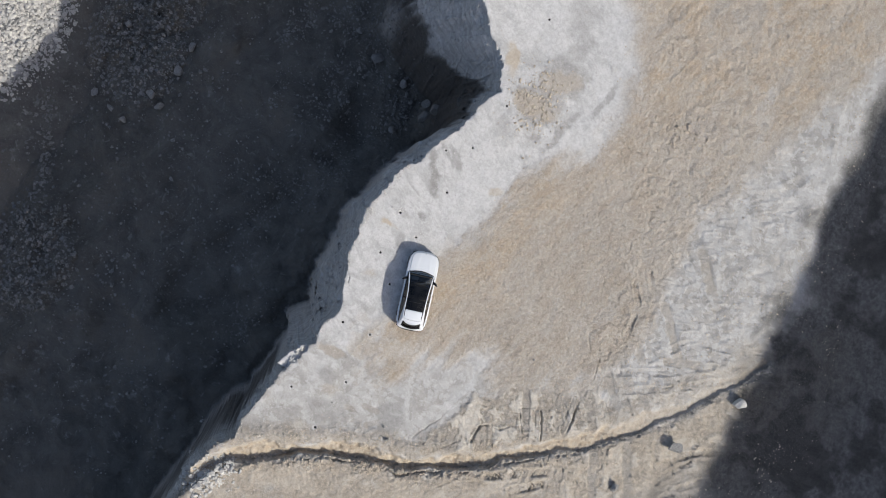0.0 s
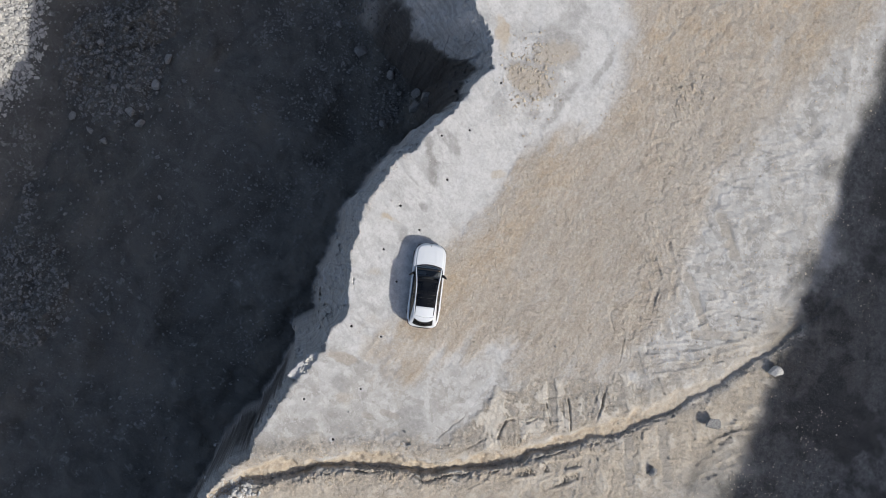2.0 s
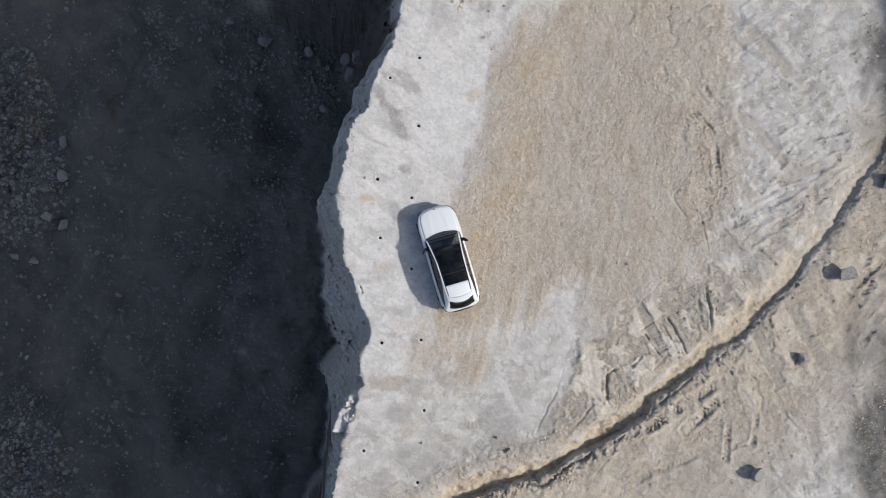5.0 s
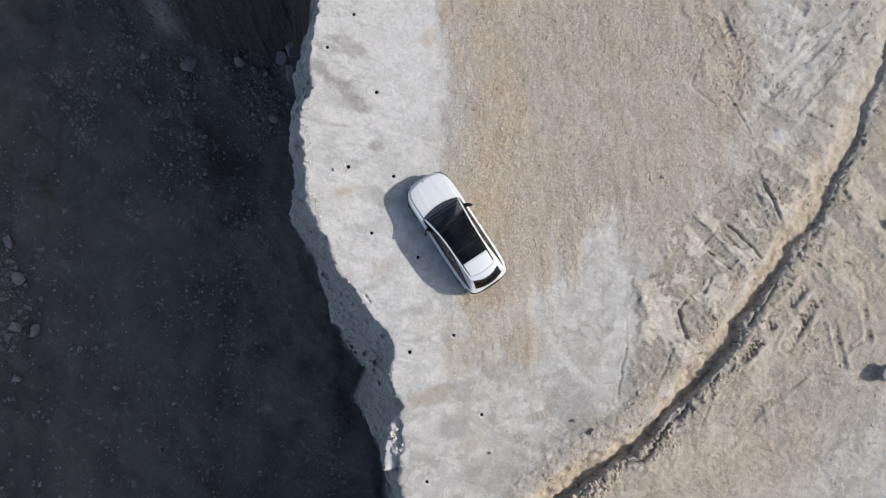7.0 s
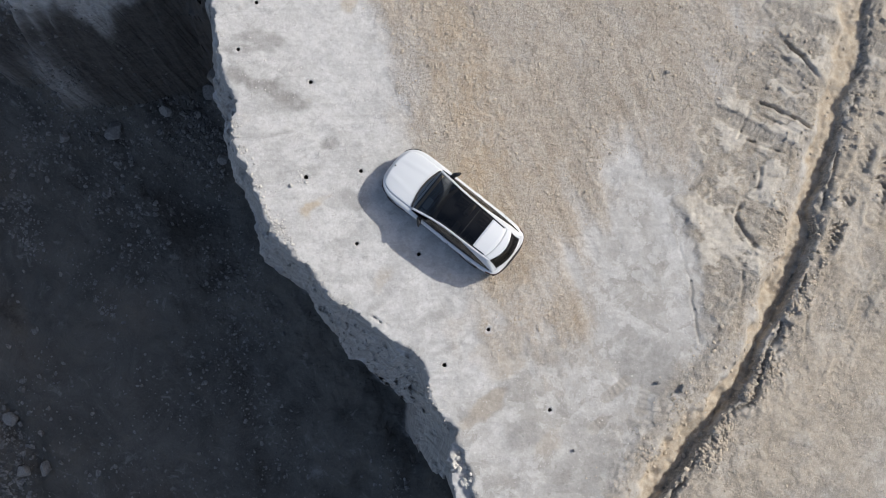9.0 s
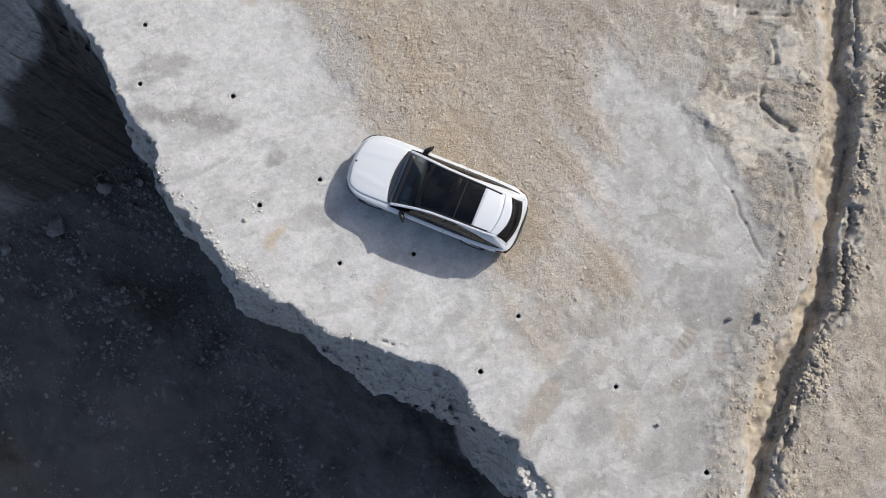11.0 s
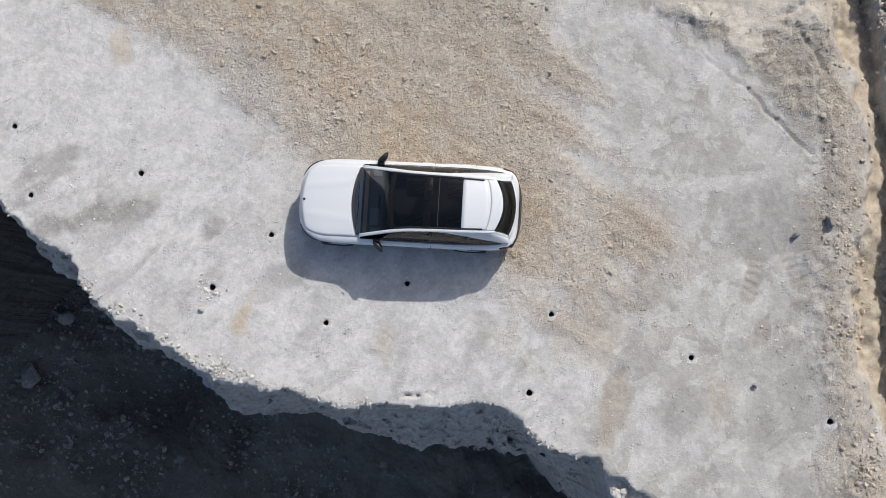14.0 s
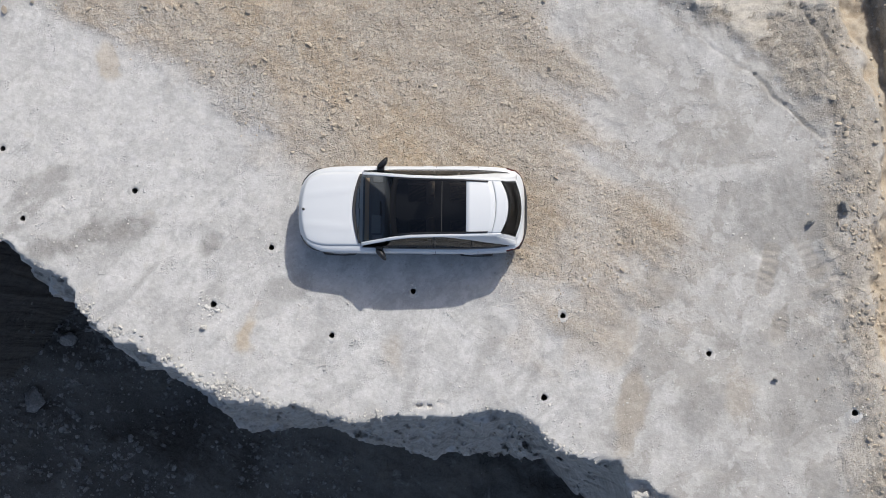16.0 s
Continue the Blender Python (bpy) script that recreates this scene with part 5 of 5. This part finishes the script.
place_rock("rock", "round grey rock on dusty ground", 8.14, -0.14, 0.12, 21, MAT_STONE_GREY, "loose rocks", 0.1, 0.9)
# Added stone in place of a dark, hole-like patch of ground
place_rock("rock", "dark grey stone standing in for a hole-like dark patch by the gully bank", 8.86, 0.22, 0.15, 22, MAT_STONE_DARK, "loose rocks", 0.1, 0.9)
place_rock("rock", "small grey rock on dusty ground", 7.34, -3.49, 0.085, 23, MAT_STONE_GREY, "loose rocks", 0.1, 0.9)
place_rock("rock", "small dark rock on tan gravel", 2.22, 8.0, 0.10, 24, MAT_STONE_DARK, "loose rocks", 0.1, 0.8)
place_rock("rock", "small pale rock beside a drill hole", -4.95, -2.5, 0.09, 25, MAT_STONE_PALE, "loose rocks", 0.2, 0.7)
place_rock("boulder", "large pale block at the foot of the cliff", -16.75, -5.35, 0.72, 31, MAT_STONE_GREY, "blocks in the pit", 0.2, 0.5)
for n, (px, py, s) in enumerate([(-13.4, -0.3, .7), (-14.0, -0.9, .6), (-12.9, -0.9, .65), (-15.2, -3.0, .5), (-18.5, -7.2, .5), (-11.5, -3.0, .45), (-9.5, -21.6, .55), (-10.4, -22.6, .6), (-8.6, -26.0, .5),
                                 (-12.5, -20.8, .6), (-14.8, -20.2, .55), (-7.9, -24.6, .45), (-16.0, -26.4, .6), (-9.8, -28.2, .5)]):
    place_rock("boulder", "grey broken block on the pit floor", px, py, s, 40 + n, MAT_STONE_GREY, "blocks in the pit", 0.15, 0.75, detail=2)
r2 = np.random.default_rng(77)
for n in range(32):
    u = r2.uniform()
    px = 4.42 + 1.1 * u + r2.normal() * 0.10
    py = -5.98 - 0.50 * u + r2.normal() * 0.10
    place_rock("rock", "broken white rock at the crumbling rim", px, py, r2.uniform(0.06, 0.17), 100 + n, MAT_STONE_PALE, "broken rocks at the rim", 0.15, 0.75, detail=2)


for n in range(22):
    u = r2.uniform()
    px = -7.3 + 2.6 * u + r2.normal() * 0.12
    py = float(np.interp(px, [q[0] for q in RIM], [q[1] for q in RIM])) + abs(r2.normal()) * 0.14 + 0.06
    place_rock("rock", "broken white rock at the crumbling rim", px, py, r2.uniform(0.03, 0.085), 200 + n, MAT_STONE_PALE, "broken rocks at the rim", 0.25, 0.6, detail=2)
for n in range(14):
    px, py = 9.75 + 0.1 * r2.normal(), r2.uniform(-4.5, 3.0)
    place_rock("rock", "tan rock lying in the gully", px, py, r2.uniform(0.04, 0.10), 300 + n, MAT_STONE_TAN, "rocks in the gully", 0.2, 0.75, detail=2)


def scatter(name, label, xs, ys, sizes, mat, seed, category="gravel"):
    """Many small stones in one mesh."""
    r = np.random.default_rng(seed)
    g_ = (1 + 5**0.5) / 2
    corners = np.array([(0, i, j * g_) for i in (-1, 1) for j in (-1, 1)] + [(i, j * g_, 0) for i in (-1, 1) for j in (-1, 1)] + [(j * g_, 0, i) for i in (-1, 1) for j in (-1, 1)], float) / 1.9
    gaps = np.hypot(np.hypot(*(corners[:, None] - corners[None])[..., :2].transpose(2, 0, 1)), (corners[:, None] - corners[None])[..., 2])
    near_ = (gaps > 0.01) & (gaps < 1.1)
    faces = []
    for i in range(12):
        for j in range(i + 1, 12):
            for k in range(j + 1, 12):
                if near_[i, j] and near_[j, k] and near_[i, k]:
                    out = np.dot(np.cross(corners[j] - corners[i], corners[k] - corners[i]), corners[i]) > 0
                    faces.append((i, j, k) if out else (i, k, j))
    faces = np.array(faces)
    shapes = []
    for _ in range(24):
        p = corners * r.uniform(0.7, 1.2, (12, 1))
        for _ in range(4):
            n = r.normal(size=3)
            n /= np.hypot(np.hypot(n[0], n[1]), n[2])
            over = np.clip(p @ n - r.uniform(0.3, 0.6), 0, None)
            p = p - over[:, None] * n
        shapes.append((p, faces))
    zs = height_at(xs, ys)
    pick = r.integers(0, len(shapes), len(xs))
    nv, nf = len(shapes[0][0]), len(shapes[0][1])
    base = np.stack([s[0] for s in shapes])[pick]
    a = r.uniform(0, 2 * math.pi, len(xs))
    stretch = np.stack([r.uniform(0.8, 1.3, len(xs)), r.uniform(0.7, 1.1, len(xs)), r.uniform(0.45, 0.8, len(xs))], 1)
    p = base * stretch[:, None, :] * sizes[:, None, None]
    c, s = np.cos(a)[:, None], np.sin(a)[:, None]
    p = np.stack([p[..., 0] * c - p[..., 1] * s, p[..., 0] * s + p[..., 1] * c, p[..., 2]], -1)
    p += np.stack([xs, ys, zs + sizes * 0.25], 1)[:, None, :]
    tri = shapes[0][1][None] + (np.arange(len(xs)) * nv)[:, None, None]
    me = bpy.data.meshes.new(name)
    me.vertices.add(p.shape[0] * nv)
    me.vertices.foreach_set("co", p.astype(np.float32).ravel())
    me.loops.add(tri.size)
    me.loops.foreach_set("vertex_index", tri.astype(np.int32).ravel())
    me.polygons.add(tri.size // 3)
    me.polygons.foreach_set("loop_start", np.arange(0, tri.size, 3, dtype=np.int32))
    me.polygons.foreach_set("use_smooth", np.zeros(tri.size // 3, bool))
    me.update(calc_edges=True)
    me.materials.append(mat)
    return tagged(new(name, me), label, category, kind="stuff")


def finish(r, x, y, low, high):
    size = low * (high / low) ** (r.uniform(size=len(x)) ** 2.6)
    clear = np.ones(len(x), bool)
    for hx, hy, hr in HOLES:
        clear &= np.hypot(x - hx, y - hy) > hr + 0.02
    return x[clear], y[clear], size[clear]


def spread(seed, count, x0, x1, y0, y1, low, high, accept):
    r = np.random.default_rng(seed)
    x, y = r.uniform(x0, x1, count), r.uniform(y0, y1, count)
    ok = r.uniform(size=count) < accept(x, y)
    return finish(r, x[ok], y[ok], low, high)


def spread_along(seed, line, count, middle, sigma, low, high):
    """Points beside a polyline: middle metres to its left, with that spread."""
    r = np.random.default_rng(seed)
    pts = np.array(line, float)
    seg = np.diff(pts, axis=0)
    size = np.hypot(*seg.T)
    pick = r.choice(len(size), count, p=size / size.sum())
    u = r.uniform(size=count)[:, None]
    side = np.stack([-seg[:, 1], seg[:, 0]], 1)[pick] / size[pick][:, None]
    x, y = (pts[pick] + u * seg[pick] + side * r.normal(middle, sigma, count)[:, None]).T
    ok = r.uniform(size=count) < np.clip(0.3 + 1.2 * fbm(x, y, 1.1, 3, 208 + seed), 0.06, 1)
    return finish(r, x[ok], y[ok], low, high)


def on_bench(x, y):
    return y > np.interp(x, [p[0] for p in RIM], [p[1] for p in RIM]) + 0.12


def tan_gravel(x, y):
    clump = np.clip(0.5 + 0.8 * fbm(x, y, 1.4, 3, 201), 0.1, 1)
    return smooth(-0.8, 0.5, within(TAN, x, y) + 0.5 * fbm(x, y, 1.3, 3, 21)) * clump * on_bench(x, y)


def pale_gravel(x, y):
    clump = np.clip(0.25 + 1.0 * fbm(x, y, 1.1, 3, 202), 0.02, 1)
    return (1 - smooth(-0.8, 0.5, within(TAN, x, y))) * clump * on_bench(x, y)


def gully_clods(x, y):
    gd, run, side = along(GULLY, x, y)
    east = -gd * side
    return (np.exp(-((east - 0.75) / 0.5) ** 2) + 0.8 * np.exp(-((east + 1.25) / 0.55) ** 2) + 0.12 * np.exp(-(east / 0.4) ** 2)) * np.clip(0.4 + fbm(x, y, 1.2, 3, 203), 0.05, 1) * on_bench(x, y)


scatter("tan_gravel", "tan crushed gravel strewn on the bench", *spread(1, 60000, -13, 9, -3, 13, 0.007, 0.034, tan_gravel), MAT_STONE_TAN, 1)
def coarse_gravel(x, y):
    clump = np.clip(0.2 + 1.0 * fbm(x, y, 0.9, 3, 210), 0.03, 1)
    return np.maximum(smooth(-0.3, 0.5, within(TAN, x, y)), 0.25 * smooth(-0.3, 0.3, within(MUD, x, y))) * clump * on_bench(x, y)


scatter("coarse_gravel", "scattered larger tan stones on the bench", *spread(17, 26000, -13, 9, -3, 14, 0.016, 0.075, coarse_gravel), MAT_STONE_TAN, 17)
scatter("pale_gravel", "pale limestone chips strewn on the bench", *spread(2, 30000, -12, 10.5, -9, 9, 0.007, 0.035, pale_gravel), MAT_STONE_PALE, 2)
scatter("far_gravel", "grey stones strewn on the bench", *spread(3, 16000, -24, 16, 9, 27, 0.02, 0.085, lambda x, y: np.clip(0.2 + fbm(x, y, 2.5, 3, 204), 0.03, 1)), MAT_STONE_TAN, 3)
scatter("gully_clods", "dry clods and stones along the gully", *spread(4, 42000, 2, 15, -12, 20, 0.010, 0.045, gully_clods), MAT_STONE_TAN, 4, "clods")
scatter("bench_gravel", "grey and tan gravel beyond the gully", *spread(5, 22000, 9, 16, -9, 18, 0.010, 0.05, lambda x, y: (within([(10.6, -9), (16, -11), (16, 18), (4.5, 18), (8.4, 9), (10.2, 3)], x, y) > 0)
        * np.clip(0.35 + fbm(x, y, 1.3, 3, 205), 0.05, 1)), MAT_STONE_TAN, 5)


def heap_rubble(x, y):
    out = np.zeros_like(x)
    for cx, cy, ax, ay, turn, high in HEAPS:
        c, s = math.cos(turn), math.sin(turn)
        u, v = ((x - cx) * c + (y - cy) * s) / ax, (-(x - cx) * s + (y - cy) * c) / ay
        out = np.maximum(out, smooth(1.25, 0.7, u * u + v * v))
    row = np.exp(-(along([(-8.5, -32.0), (-5.6, -31.5), (-1.4, -30.4), (0.6, -30.6)], x, y)[0] / 0.6) ** 2)
    return np.maximum(out, row) + 0.06


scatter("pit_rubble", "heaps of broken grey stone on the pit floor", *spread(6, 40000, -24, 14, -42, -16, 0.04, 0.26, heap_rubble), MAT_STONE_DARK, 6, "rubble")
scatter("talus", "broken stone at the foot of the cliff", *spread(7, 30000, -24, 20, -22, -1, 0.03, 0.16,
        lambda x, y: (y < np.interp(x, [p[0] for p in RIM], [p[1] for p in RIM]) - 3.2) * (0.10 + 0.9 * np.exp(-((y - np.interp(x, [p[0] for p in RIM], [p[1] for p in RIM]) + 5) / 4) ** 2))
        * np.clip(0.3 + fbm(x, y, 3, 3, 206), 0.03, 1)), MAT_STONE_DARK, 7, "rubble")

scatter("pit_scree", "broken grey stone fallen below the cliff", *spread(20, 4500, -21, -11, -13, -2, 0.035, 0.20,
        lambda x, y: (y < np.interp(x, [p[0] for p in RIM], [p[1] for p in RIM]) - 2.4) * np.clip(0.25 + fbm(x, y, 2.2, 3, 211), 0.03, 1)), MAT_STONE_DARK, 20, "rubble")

NEAR_RIM = RIM[8:33]
BROKEN_RIM = RIM[12:18]
scatter("rim_chips", "broken pale chips along the crumbling rim", *spread_along(8, NEAR_RIM, 5000, 0.05, 0.07, 0.010, 0.05), MAT_STONE_PALE, 8)
scatter("rim_rubble", "crushed pale rubble where the rim has broken", *spread_along(9, BROKEN_RIM, 4500, 0.16, 0.12, 0.010, 0.06), MAT_STONE_PALE, 9, "rubble")
scatter("bank_rubble", "dark dry clods on the far bank of the gully", *spread_along(10, GULLY[1:12], 12000, -0.62, 0.24, 0.016, 0.10), MAT_STONE_TAN, 10, "clods")
scatter("near_bank_rubble", "dry clods on the near bank of the gully", *spread_along(11, GULLY[1:12], 6000, 0.80, 0.26, 0.015, 0.075), MAT_STONE_TAN, 11, "clods")
scatter("gully_mouth_rubble", "pale rubble where the gully meets the rim", *spread_along(12, GULLY[:3], 2500, -0.3, 0.7, 0.03, 0.22), MAT_STONE_PALE, 12, "rubble")
# Sunlight put into the colour: pale stone here, dark stone on shaded heaps
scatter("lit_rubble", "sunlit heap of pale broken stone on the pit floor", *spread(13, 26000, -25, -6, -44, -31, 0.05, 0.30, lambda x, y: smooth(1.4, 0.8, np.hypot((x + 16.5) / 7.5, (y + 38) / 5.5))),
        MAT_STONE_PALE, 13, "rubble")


def near_holes(seed, each, reach, low, high, spots):
    r = np.random.default_rng(seed)
    px, py = [], []
    for hx, hy, hr in spots:
        turn = r.uniform(0, 6.28)
        a, far = turn + r.normal(size=each) * 1.3, hr + 0.02 + np.abs(r.normal(size=each)) * reach
        px.append(hx + far * np.cos(a))
        py.append(hy + far * np.sin(a))
    return finish(r, np.concatenate(px), np.concatenate(py), low, high)


def patch_of(seed, count, cx, cy, rx, ry, low, high):
    r = np.random.default_rng(seed)
    return finish(r, cx + rx * r.normal(size=count), cy + ry * r.normal(size=count), low, high)


scatter("stone_patch", "loose grey stones spilled on tan gravel", *patch_of(18, 260, -13.6, 14.1, 0.55, 0.8, 0.03, 0.14), MAT_STONE_TAN, 18)
scatter("rim_spoil", "broken tan stones spilled near the rim", *patch_of(19, 900, -13.2, 4.6, 1.2, 0.9, 0.02, 0.13), MAT_STONE_TAN, 19, "rubble")
scatter("hole_cuttings", "crushed pale rock thrown out round the blast holes", *near_holes(14, 45, 0.12, 0.008, 0.03, HOLES), MAT_STONE_WHITE, 14)
scatter("hole_rubble", "white rubble heaped beside a blast hole", *near_holes(15, 70, 0.14, 0.02, 0.06, [HOLES[3]]), MAT_STONE_WHITE, 15, "rubble")
scatter("pit_stones", "single pale stones lying about the dark pit floor", *spread(16, 7000, -24, 20, -40, -9, 0.03, 0.15,
        lambda x, y: (y < np.interp(x, [p[0] for p in RIM], [p[1] for p in RIM]) - 2.8) * np.clip(0.3 + fbm(x, y, 2.5, 3, 209), 0.04, 1)), MAT_STONE_GREY, 16, "stones")
